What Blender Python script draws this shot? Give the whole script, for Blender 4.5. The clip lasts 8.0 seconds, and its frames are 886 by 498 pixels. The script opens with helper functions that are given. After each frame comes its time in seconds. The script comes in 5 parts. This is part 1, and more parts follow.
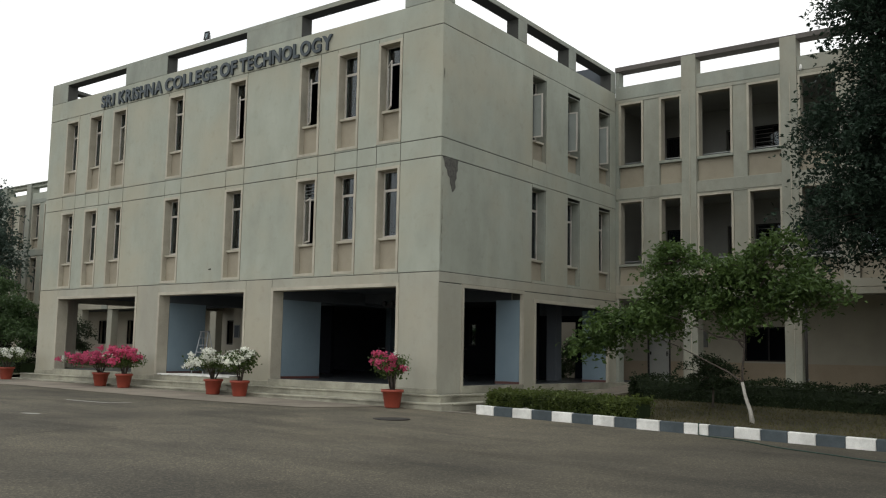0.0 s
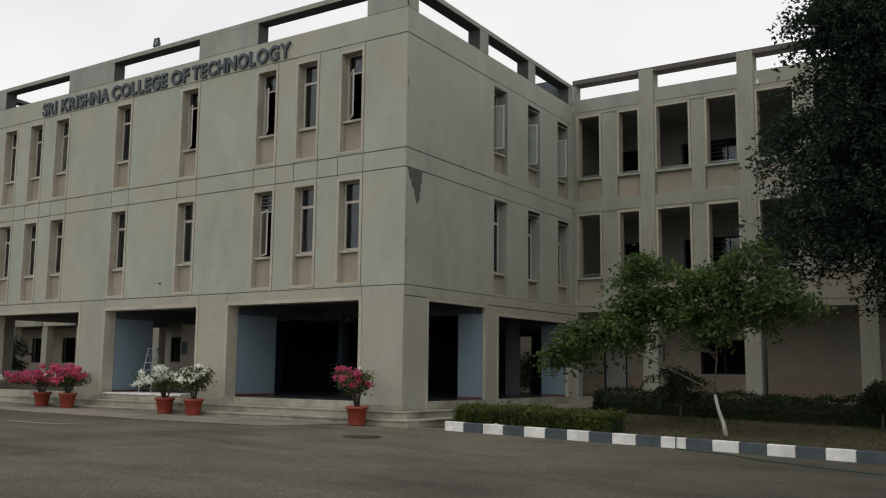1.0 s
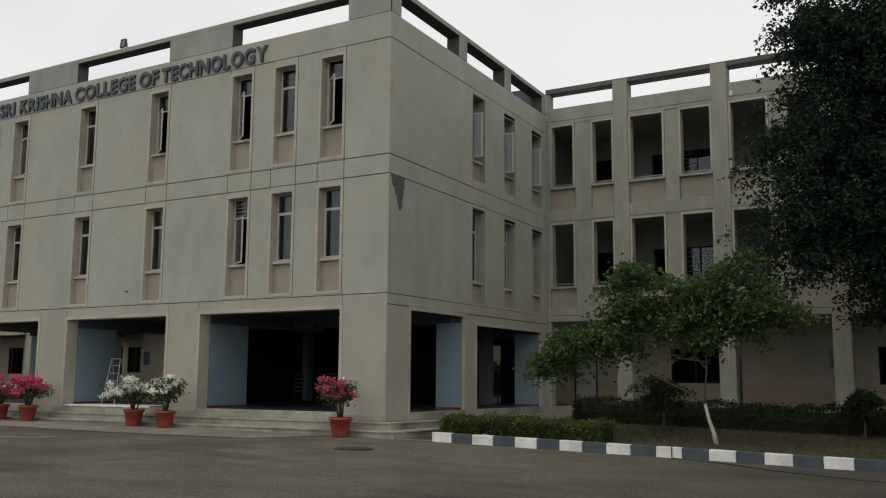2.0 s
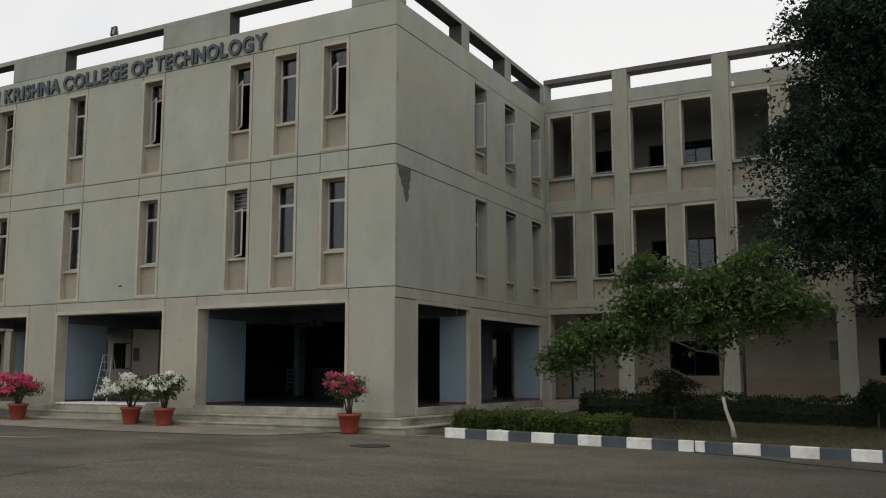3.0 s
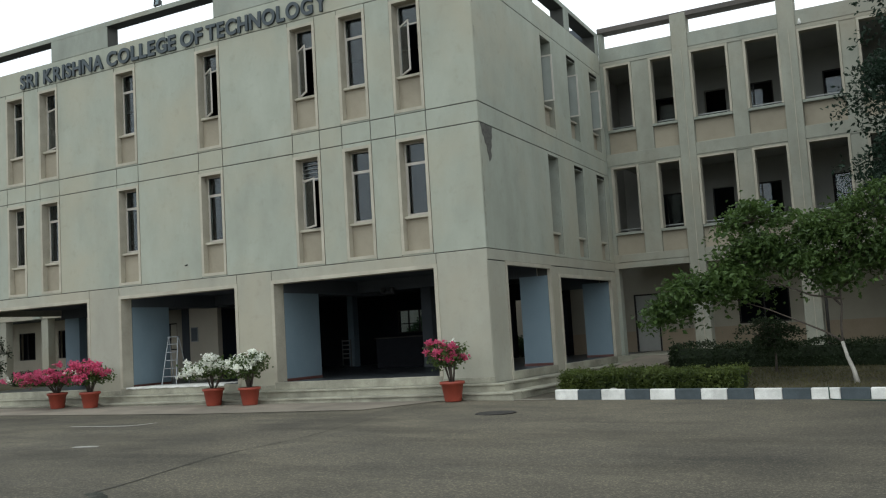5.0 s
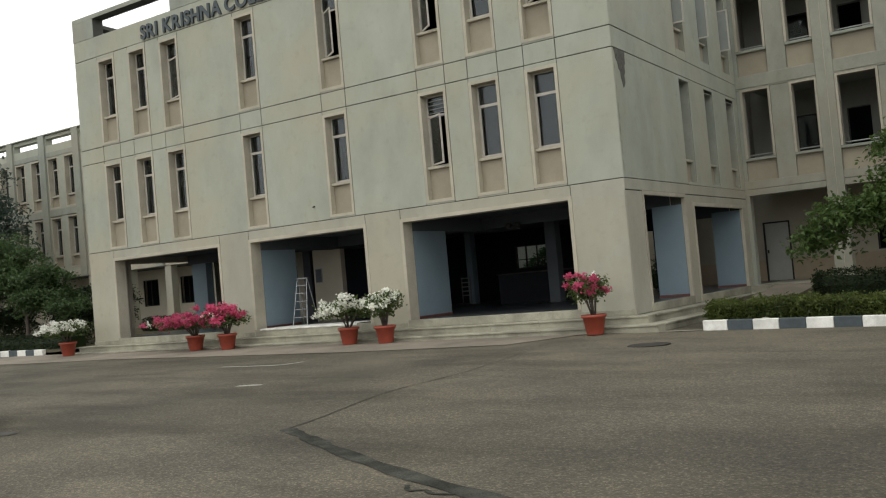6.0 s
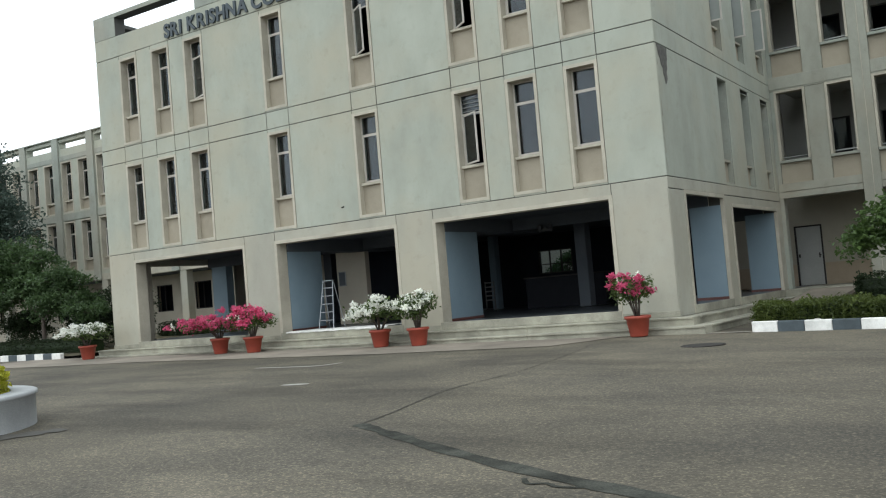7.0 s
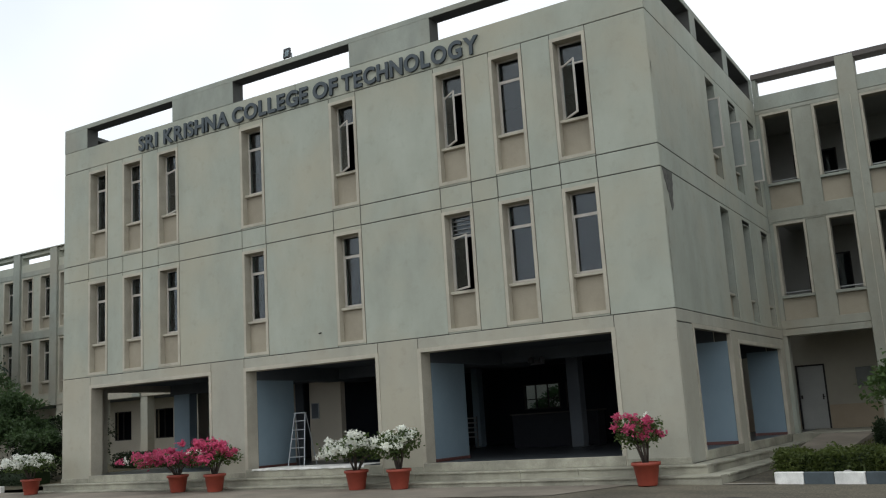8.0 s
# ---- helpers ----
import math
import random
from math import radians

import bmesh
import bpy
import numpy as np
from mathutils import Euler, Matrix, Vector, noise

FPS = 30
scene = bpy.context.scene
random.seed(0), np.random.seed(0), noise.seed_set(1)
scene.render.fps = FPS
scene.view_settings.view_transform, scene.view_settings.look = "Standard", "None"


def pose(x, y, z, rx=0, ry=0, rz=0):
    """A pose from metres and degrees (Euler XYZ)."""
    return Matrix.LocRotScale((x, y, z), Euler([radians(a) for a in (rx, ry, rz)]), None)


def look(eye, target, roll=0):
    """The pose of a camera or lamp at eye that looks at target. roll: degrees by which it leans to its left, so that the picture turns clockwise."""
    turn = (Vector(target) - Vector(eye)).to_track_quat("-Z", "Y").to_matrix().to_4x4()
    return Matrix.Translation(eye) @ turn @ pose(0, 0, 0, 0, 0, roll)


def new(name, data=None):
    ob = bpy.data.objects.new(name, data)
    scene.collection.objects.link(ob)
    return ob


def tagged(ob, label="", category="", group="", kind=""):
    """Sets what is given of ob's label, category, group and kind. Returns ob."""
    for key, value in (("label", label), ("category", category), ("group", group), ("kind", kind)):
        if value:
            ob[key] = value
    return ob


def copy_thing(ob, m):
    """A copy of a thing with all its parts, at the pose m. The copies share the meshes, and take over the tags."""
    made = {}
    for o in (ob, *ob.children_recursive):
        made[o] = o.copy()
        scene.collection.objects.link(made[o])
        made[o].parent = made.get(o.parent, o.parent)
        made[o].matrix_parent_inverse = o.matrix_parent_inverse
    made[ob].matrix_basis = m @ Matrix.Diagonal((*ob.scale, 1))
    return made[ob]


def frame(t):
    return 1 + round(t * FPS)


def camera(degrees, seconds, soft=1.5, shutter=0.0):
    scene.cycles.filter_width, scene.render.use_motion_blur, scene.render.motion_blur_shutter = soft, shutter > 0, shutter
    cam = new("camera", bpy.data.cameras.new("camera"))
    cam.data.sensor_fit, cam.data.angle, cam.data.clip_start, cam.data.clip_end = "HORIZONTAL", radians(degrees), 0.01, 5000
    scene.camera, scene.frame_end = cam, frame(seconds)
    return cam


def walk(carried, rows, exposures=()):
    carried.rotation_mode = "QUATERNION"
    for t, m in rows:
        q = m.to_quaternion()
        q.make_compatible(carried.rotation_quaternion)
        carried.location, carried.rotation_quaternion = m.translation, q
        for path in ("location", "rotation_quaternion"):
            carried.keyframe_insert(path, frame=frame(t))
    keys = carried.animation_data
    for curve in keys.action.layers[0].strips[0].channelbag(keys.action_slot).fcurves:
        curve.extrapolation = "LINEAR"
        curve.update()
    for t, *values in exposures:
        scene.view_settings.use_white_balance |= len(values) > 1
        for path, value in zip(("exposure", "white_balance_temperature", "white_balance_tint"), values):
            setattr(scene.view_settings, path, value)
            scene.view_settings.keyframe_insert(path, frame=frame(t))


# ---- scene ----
cam = camera(50.0, 8.0, soft=1.15)
CLOUD, SUN = 0.96, 0.5
# seconds, stops, kelvin, tint
EXPOSURES = [
    (0.0, -0.04, 6550, 7), (0.5, -0.11, 6550, 7), (1.0, -0.36, 6600, 9), (1.5, 0.0, 6550, 8), (2.0, -0.44, 6600, 10),
    (3.5, -0.36, 6600, 10), (3.8, -0.27, 6650, 10), (4.0, 0.0, 6700, 9), (5.5, 0.12, 5950, 2), (6.0, 0.17, 6750, 7), (6.5, 0.56, 6550, 4),
    (7.0, 0.52, 6100, 5), (7.5, 0.22, 5650, 4), (8.0, -0.08, 6200, 7),
]
PATH = [
    (0, (16.157, -20.143, 1.482), (14.919, -18.588, 1.701), 1.1),
    (0.5, (15.705, -20.109, 1.452), (14.521, -18.515, 1.688), 0.8),
    (1, (15.139, -20.207, 1.433), (14.015, -18.572, 1.688), 0.6),
    (1.5, (14.524, -20.359, 1.434), (13.457, -18.688, 1.7), 0.5),
    (2, (13.966, -20.556, 1.43), (12.95, -18.855, 1.706), 0.4),
    (3.5, (12.197, -20.752, 1.464), (11.27, -18.995, 1.698), -1.1),
    (4, (11.513, -20.961, 1.482), (10.597, -19.193, 1.665), -3.0),
    (5.5, (9.508, -21.347, 1.594), (8.53, -19.612, 1.781), -4.1),
    (6, (8.99, -21.542, 1.562), (7.879, -19.881, 1.633), -5.0),
    (6.5, (8.676, -21.951, 1.539), (7.506, -20.329, 1.496), -6.3),
    (7, (7.912, -21.588, 1.384), (6.802, -19.927, 1.478), -4.8),
    (7.5, (7.232, -21.032, 1.423), (6.168, -19.357, 1.674), -3.6),
    (8, (6.542, -20.225, 1.568), (5.515, -18.547, 1.927), -3.6),
]
walk(cam, [(t, look(eye, target, roll)) for t, eye, target, roll in PATH], EXPOSURES)

# ---- world and sun: bright overcast ----
world = bpy.data.worlds.new("overcast_sky")
scene.world = world
world.use_nodes = True
wn, wl = world.node_tree.nodes, world.node_tree.links
wn.clear()
sky = wn.new("ShaderNodeTexSky")
sky.sky_type, sky.sun_disc = "NISHITA", False
sky.sun_elevation, sky.sun_rotation = radians(55), radians(150)
grey = wn.new("ShaderNodeHueSaturation")
grey.inputs["Saturation"].default_value = 0.12
sky_bg = wn.new("ShaderNodeBackground")
sky_bg.inputs["Strength"].default_value = 0.05
wl.new(sky.outputs["Color"], grey.inputs["Color"])
wl.new(grey.outputs["Color"], sky_bg.inputs["Color"])
wcoord = wn.new("ShaderNodeTexCoord")
cloud = wn.new("ShaderNodeTexNoise")
cloud.inputs["Scale"].default_value, cloud.inputs["Detail"].default_value = 1.6, 4.0
cramp = wn.new("ShaderNodeValToRGB")
cramp.color_ramp.elements[0].position, cramp.color_ramp.elements[0].color = 0.34, (0.70, 0.745, 0.80, 1)
cramp.color_ramp.elements[1].position, cramp.color_ramp.elements[1].color = 0.56, (1.0, 1.0, 1.0, 1)
cloud_bg = wn.new("ShaderNodeBackground")
cloud_bg.inputs["Strength"].default_value = CLOUD
wl.new(wcoord.outputs["Generated"], cloud.inputs["Vector"])
wl.new(cloud.outputs["Fac"], cramp.inputs["Fac"])
wl.new(cramp.outputs["Color"], cloud_bg.inputs["Color"])
wadd = wn.new("ShaderNodeAddShader")
wout = wn.new("ShaderNodeOutputWorld")
wl.new(sky_bg.outputs[0], wadd.inputs[0])
wl.new(cloud_bg.outputs[0], wadd.inputs[1])
wl.new(wadd.outputs[0], wout.inputs["Surface"])
sun = new("sun", bpy.data.lights.new("sun", "SUN"))
sun.data.energy, sun.data.angle, sun.data.color = SUN, radians(30), (1.0, 0.96, 0.9)
sun.matrix_world = look((-6, -20, 34), (0, 0, 0))


# ---- materials ----
def material(name, colour, other=None, scale=3.0, rough=0.8, grain=40.0, bump=0.15, metal=0.0, island=0.0, stains=0.0, spec=0.5, streak=False):
    """Two scales of variation between colour and other, a fine bump, and random shifts from piece to piece."""
    m = bpy.data.materials.new(name)
    m.use_nodes = True
    n, l = m.node_tree.nodes, m.node_tree.links
    b = n["Principled BSDF"]
    b.inputs["Roughness"].default_value, b.inputs["Metallic"].default_value = rough, metal
    b.inputs["Specular IOR Level"].default_value = spec
    other = other or tuple(c * 0.8 for c in colour)
    co = n.new("ShaderNodeNewGeometry")
    src = co.outputs["Position"]
    if streak:
        mp = n.new("ShaderNodeMapping")
        mp.inputs["Scale"].default_value = (1.0, 1.0, 0.55)
        l.new(src, mp.inputs["Vector"])
        big_src = mp.outputs["Vector"]
    else:
        big_src = src
    big = n.new("ShaderNodeTexNoise")
    big.inputs["Scale"].default_value, big.inputs["Detail"].default_value, big.inputs["Roughness"].default_value = scale, 6, 0.62
    l.new(big_src, big.inputs["Vector"])
    fine = n.new("ShaderNodeTexNoise")
    fine.inputs["Scale"].default_value, fine.inputs["Detail"].default_value = grain, 3
    l.new(src, fine.inputs["Vector"])
    mixf = n.new("ShaderNodeMath")
    mixf.operation = "MULTIPLY_ADD"
    mixf.inputs[1].default_value = 0.45
    l.new(fine.outputs["Fac"], mixf.inputs[0])
    half = n.new("ShaderNodeMath")
    half.operation = "MULTIPLY"
    half.inputs[1].default_value = 0.55
    l.new(big.outputs["Fac"], half.inputs[0])
    l.new(half.outputs[0], mixf.inputs[2])
    ramp = n.new("ShaderNodeValToRGB")
    ramp.color_ramp.elements[0].position, ramp.color_ramp.elements[0].color = 0.36, (*other, 1)
    ramp.color_ramp.elements[1].position, ramp.color_ramp.elements[1].color = 0.62, (*colour, 1)
    l.new(mixf.outputs[0], ramp.inputs["Fac"])
    out = ramp.outputs["Color"]
    if stains:
        st = n.new("ShaderNodeTexNoise")
        st.inputs["Scale"].default_value, st.inputs["Detail"].default_value = scale * 0.33, 8
        l.new(big_src, st.inputs["Vector"])
        sr = n.new("ShaderNodeValToRGB")
        sr.color_ramp.elements[0].position, sr.color_ramp.elements[0].color = 0.40, (1 - stains,) * 3 + (1,)
        sr.color_ramp.elements[1].position, sr.color_ramp.elements[1].color = 0.58, (1, 1, 1, 1)
        l.new(st.outputs["Fac"], sr.inputs["Fac"])
        mul = n.new("ShaderNodeMixRGB")
        mul.blend_type = "MULTIPLY"
        mul.inputs["Fac"].default_value = 1.0
        l.new(out, mul.inputs["Color1"])
        l.new(sr.outputs["Color"], mul.inputs["Color2"])
        out = mul.outputs["Color"]
    if island:
        info = n.new("ShaderNodeObjectInfo")
        rs = n.new("ShaderNodeMath")
        rs.operation = "ADD"
        l.new(co.outputs["Random Per Island"], rs.inputs[0])
        l.new(info.outputs["Random"], rs.inputs[1])
        mr = n.new("ShaderNodeMapRange")
        mr.inputs["From Max"].default_value = 2.0
        mr.inputs["To Min"].default_value, mr.inputs["To Max"].default_value = 1 - island, 1 + island
        l.new(rs.outputs[0], mr.inputs["Value"])
        hsv = n.new("ShaderNodeHueSaturation")
        l.new(out, hsv.inputs["Color"])
        l.new(mr.outputs[0], hsv.inputs["Value"])
        out = hsv.outputs["Color"]
    l.new(out, b.inputs["Base Color"])
    bp = n.new("ShaderNodeBump")
    bp.inputs["Strength"].default_value, bp.inputs["Distance"].default_value = bump, 0.02
    l.new(mixf.outputs[0], bp.inputs["Height"])
    l.new(bp.outputs["Normal"], b.inputs["Normal"])
    return m


def wall_paint(name, colour, dark, warm):
    """Weathered paint: faint runs, cloudy blotches between two tones, and warmer dusty patches."""
    m = material(name, colour, dark, 1.5, 0.86, 60, 0.25, stains=0.10, island=0.03, streak=True)
    n, l = m.node_tree.nodes, m.node_tree.links
    b = n["Principled BSDF"]
    prior = b.inputs["Base Color"].links[0].from_socket
    geo = n.new("ShaderNodeNewGeometry")
    blot = n.new("ShaderNodeTexNoise")
    blot.inputs["Scale"].default_value, blot.inputs["Detail"].default_value, blot.inputs["Roughness"].default_value = 0.36, 5, 0.55
    l.new(geo.outputs["Position"], blot.inputs["Vector"])
    br = n.new("ShaderNodeValToRGB")
    br.color_ramp.elements[0].position, br.color_ramp.elements[0].color = 0.44, (0, 0, 0, 1)
    br.color_ramp.elements[1].position, br.color_ramp.elements[1].color = 0.66, (0.75, 0.75, 0.75, 1)
    l.new(blot.outputs["Fac"], br.inputs["Fac"])
    mix = n.new("ShaderNodeMixRGB")
    mix.inputs["Color2"].default_value = (*warm, 1)
    l.new(br.outputs["Color"], mix.inputs["Fac"])
    l.new(prior, mix.inputs["Color1"])
    # small dark spots and scuffs
    spot = n.new("ShaderNodeTexNoise")
    spot.inputs["Scale"].default_value, spot.inputs["Detail"].default_value, spot.inputs["Roughness"].default_value = 3.1, 8, 0.72
    l.new(geo.outputs["Position"], spot.inputs["Vector"])
    sr = n.new("ShaderNodeValToRGB")
    sr.color_ramp.elements[0].position, sr.color_ramp.elements[0].color = 0.26, (0.86, 0.85, 0.83, 1)
    sr.color_ramp.elements[1].position, sr.color_ramp.elements[1].color = 0.46, (1, 1, 1, 1)
    l.new(spot.outputs["Fac"], sr.inputs["Fac"])
    mul = n.new("ShaderNodeMixRGB")
    mul.blend_type = "MULTIPLY"
    mul.inputs["Fac"].default_value = 1.0
    l.new(mix.outputs["Color"], mul.inputs["Color1"])
    l.new(sr.outputs["Color"], mul.inputs["Color2"])
    l.new(mul.outputs["Color"], b.inputs["Base Color"])
    return m


M_FACADE = wall_paint("painted_concrete", (0.408, 0.428, 0.362), (0.326, 0.340, 0.280), (0.398, 0.372, 0.284))
M_BEIGE = wall_paint("beige_base_paint", (0.412, 0.402, 0.334), (0.338, 0.328, 0.268), (0.392, 0.358, 0.276))
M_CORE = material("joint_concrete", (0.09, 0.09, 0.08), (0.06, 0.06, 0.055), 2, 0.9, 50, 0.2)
M_PARAPET = wall_paint("weathered_concrete", (0.350, 0.372, 0.322), (0.245, 0.262, 0.225), (0.315, 0.292, 0.232))
M_WING = wall_paint("weathered_wing_paint", (0.365, 0.370, 0.312), (0.262, 0.264, 0.216), (0.335, 0.302, 0.232))
M_TRIM = material("cream_trim_paint", (0.50, 0.465, 0.375), (0.385, 0.352, 0.280), 2.2, 0.75, 60, 0.12, stains=0.14)
M_APRON = material("peach_apron_paint", (0.365, 0.325, 0.248), (0.285, 0.250, 0.188), 1.4, 0.8, 60, 0.15, stains=0.12)
M_CREAM = material("cream_wall_paint", (0.53, 0.485, 0.395), (0.44, 0.395, 0.315), 0.8, 0.8, 50, 0.12, stains=0.12)
M_PORCH = material("dull_cream_wall_paint", (0.430, 0.398, 0.322), (0.350, 0.320, 0.255), 0.8, 0.8, 50, 0.12, stains=0.16)
M_PEACH = material("peach_dado_paint", (0.425, 0.345, 0.250), (0.345, 0.275, 0.195), 0.8, 0.8, 50, 0.12, stains=0.15)
M_BLUE = material("pale_blue_wall_paint", (0.215, 0.285, 0.33), (0.175, 0.24, 0.285), 0.9, 0.7, 50, 0.1, stains=0.08)
M_SKIRT = material("dark_red_skirting", (0.13, 0.05, 0.04), (0.09, 0.035, 0.03), 4, 0.5, 60, 0.1)
M_VERANDAH = material("verandah_wall_paint", (0.41, 0.41, 0.38), (0.33, 0.33, 0.305), 0.8, 0.8, 50, 0.12, stains=0.12)
# plaster toned down so its colour carries the shade under the slabs
M_INSIDE = material("dimmed_interior_plaster", (0.105, 0.116, 0.130), (0.080, 0.090, 0.102), 1, 0.85, 40, 0.1, spec=0.2)
# darkness of lobby and rooms put into the wall colour
M_UNLIT = material("unlit_interior_wall", (0.013, 0.016, 0.022), (0.009, 0.011, 0.016), 1, 0.8, 40, 0.1, spec=0.12)
M_STONE = material("step_stone", (0.40, 0.385, 0.305), (0.265, 0.252, 0.198), 3.0, 0.75, 70, 0.25, stains=0.3, island=0.10)
# floor stone lowered in tone to include the lobby's shade
M_FLOOR = material("dimmed_lobby_stone", (0.060, 0.066, 0.074), (0.042, 0.047, 0.054), 2, 0.32, 60, 0.05)
M_APRONPAVE = material("forecourt_concrete", (0.29, 0.25, 0.198), (0.20, 0.172, 0.138), 1.2, 0.9, 60, 0.3, stains=0.25)
M_FRAME = material("window_frame_enamel", (0.50, 0.47, 0.42), (0.42, 0.39, 0.35), 5, 0.5, 80, 0.05)
M_STEEL = material("grey_steel_paint", (0.30, 0.31, 0.31), (0.22, 0.23, 0.23), 4, 0.45, 80, 0.05, metal=0.4)
M_ALU = material("bare_aluminium", (0.46, 0.48, 0.50), (0.36, 0.38, 0.40), 6, 0.45, 90, 0.03, metal=0.7)
M_LETTER = material("sign_letter_metal", (0.050, 0.066, 0.076), (0.034, 0.046, 0.054), 3, 0.5, 60, 0.06)
M_DOOR = material("grey_door_paint", (0.40, 0.40, 0.375), (0.33, 0.33, 0.31), 1.5, 0.5, 50, 0.05)
M_DOORFRAME = material("dark_timber_frame", (0.030, 0.026, 0.025), (0.018, 0.016, 0.016), 4, 0.5, 60, 0.08, spec=0.25)
M_COPING = material("brown_stained_coping", (0.150, 0.134, 0.122), (0.100, 0.088, 0.080), 1.6, 0.85, 45, 0.25, stains=0.2, streak=True)
M_KERBW = material("white_kerb_paint", (0.84, 0.83, 0.79), (0.66, 0.65, 0.61), 6, 0.7, 60, 0.25, stains=0.2, island=0.05)
M_KERBD = material("slate_kerb_paint", (0.072, 0.090, 0.100), (0.050, 0.064, 0.072), 6, 0.75, 60, 0.25, stains=0.2, island=0.08)
M_POT = material("terracotta_red_plastic", (0.34, 0.066, 0.038), (0.26, 0.048, 0.030), 5, 0.55, 60, 0.08, island=0.06)
M_SOIL = material("potting_soil", (0.06, 0.042, 0.03), (0.03, 0.022, 0.016), 12, 0.95, 60, 0.5)
M_BARK = material("bark", (0.105, 0.084, 0.068), (0.055, 0.044, 0.036), 9, 0.9, 60, 0.6)
M_LIME = material("limewashed_bark", (0.50, 0.48, 0.43), (0.33, 0.30, 0.26), 9, 0.9, 60, 0.5)
M_LAWN = material("dry_lawn_soil", (0.092, 0.074, 0.036), (0.046, 0.044, 0.020), 0.8, 0.95, 30, 0.5, stains=0.25)
M_GRASS = material("dry_grass_blades", (0.105, 0.092, 0.038), (0.050, 0.054, 0.020), 1.2, 0.9, 30, 0.1, island=0.3)
M_PLANTER = material("grey_planter_render", (0.40, 0.41, 0.41), (0.31, 0.32, 0.32), 2.5, 0.8, 60, 0.2, stains=0.15)
M_IRON = material("cast_iron", (0.045, 0.04, 0.036), (0.03, 0.027, 0.025), 8, 0.7, 60, 0.3, metal=0.3)
M_TAR = material("tar_seal", (0.086, 0.087, 0.073), (0.034, 0.036, 0.031), 5.0, 0.95, 48, 0.8, stains=0.45, spec=0.08)
M_CRACK = material("worn_crack", (0.085, 0.077, 0.060), (0.040, 0.037, 0.031), 2.5, 0.9, 30, 0.4, stains=0.3, spec=0.3)
M_MARK = material("worn_road_marking", (0.42, 0.41, 0.37), (0.24, 0.23, 0.205), 8, 0.8, 60, 0.2)
M_HOSE = material("dark_green_hose", (0.02, 0.05, 0.035), (0.012, 0.03, 0.02), 6, 0.45, 60, 0.05)
M_STAIN = material("damp_stain", (0.062, 0.056, 0.046), (0.04, 0.037, 0.031), 3, 0.8, 40, 0.3)
M_SPALL = material("broken_render", (0.13, 0.125, 0.11), (0.06, 0.058, 0.052), 9, 0.95, 40, 0.6)
M_BOXGREY = material("dull_grey_box_paint", (0.15, 0.155, 0.15), (0.115, 0.12, 0.115), 3, 0.5, 60, 0.05)
M_FROST = material("frosted_pane", (0.27, 0.29, 0.275), (0.22, 0.24, 0.225), 2, 0.25, 60, 0.02)
# counter colour taken near black to match the shaded lobby
M_COUNTER = material("unlit_counter", (0.012, 0.013, 0.017), (0.008, 0.009, 0.012), 4, 0.6, 60, 0.05, spec=0.12)
M_BLACK = material("black_lamp_housing", (0.03, 0.03, 0.032), None, 5, 0.5, 60, 0.05)


def leaf_material(name, colour, other, shine=0.45, through_light=0.25):
    m = material(name, colour, other, 1.6, shine, 25, 0.05, island=0.45, spec=0.25)
    b = m.node_tree.nodes["Principled BSDF"]
    tr = m.node_tree.nodes.new("ShaderNodeBsdfTranslucent")
    tr.inputs["Color"].default_value = (*[min(1, c * 1.6) for c in colour], 1)
    mx = m.node_tree.nodes.new("ShaderNodeMixShader")
    mx.inputs["Fac"].default_value = through_light
    m.node_tree.links.new(b.outputs[0], mx.inputs[1])
    m.node_tree.links.new(tr.outputs[0], mx.inputs[2])
    m.node_tree.links.new(mx.outputs[0], m.node_tree.nodes["Material Output"].inputs["Surface"])
    return m


L_TREE = leaf_material("young_tree_leaf", (0.080, 0.126, 0.034), (0.018, 0.036, 0.011))
L_WEST = leaf_material("west_tree_leaf", (0.070, 0.112, 0.042), (0.018, 0.034, 0.013))
# distance haze mixed into the leaf colour, paler and greyer
L_FAR = leaf_material("hazy_tree_leaf", (0.080, 0.112, 0.088), (0.030, 0.048, 0.038), 0.6, 0.15)
L_BIG = leaf_material("dark_tree_leaf", (0.036, 0.066, 0.040), (0.007, 0.016, 0.010), 0.65, 0.10)
L_HEDGE = leaf_material("hedge_leaf", (0.115, 0.145, 0.036), (0.026, 0.042, 0.012))
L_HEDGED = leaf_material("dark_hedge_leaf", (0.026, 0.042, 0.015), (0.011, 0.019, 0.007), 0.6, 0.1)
L_YELLOW = leaf_material("golden_shrub_leaf", (0.36, 0.34, 0.03), (0.16, 0.19, 0.02))
L_POT = leaf_material("potted_shrub_leaf", (0.075, 0.11, 0.03), (0.03, 0.05, 0.014))
L_PINK = leaf_material("magenta_bract", (0.56, 0.115, 0.215), (0.38, 0.05, 0.12), 0.7, 0.35)
L_WHITE = leaf_material("white_bract", (0.88, 0.88, 0.78), (0.80, 0.82, 0.70), 0.6, 0.45)

M_GLASS = bpy.data.materials.new("window_glass")
M_GLASS.use_nodes = True
gb = M_GLASS.node_tree.nodes["Principled BSDF"]
gb.inputs["Base Color"].default_value = (0.55, 0.66, 0.72, 1)
gb.inputs["Roughness"].default_value, gb.inputs["IOR"].default_value = 0.03, 1.5
gb.inputs["Transmission Weight"].default_value = 1.0

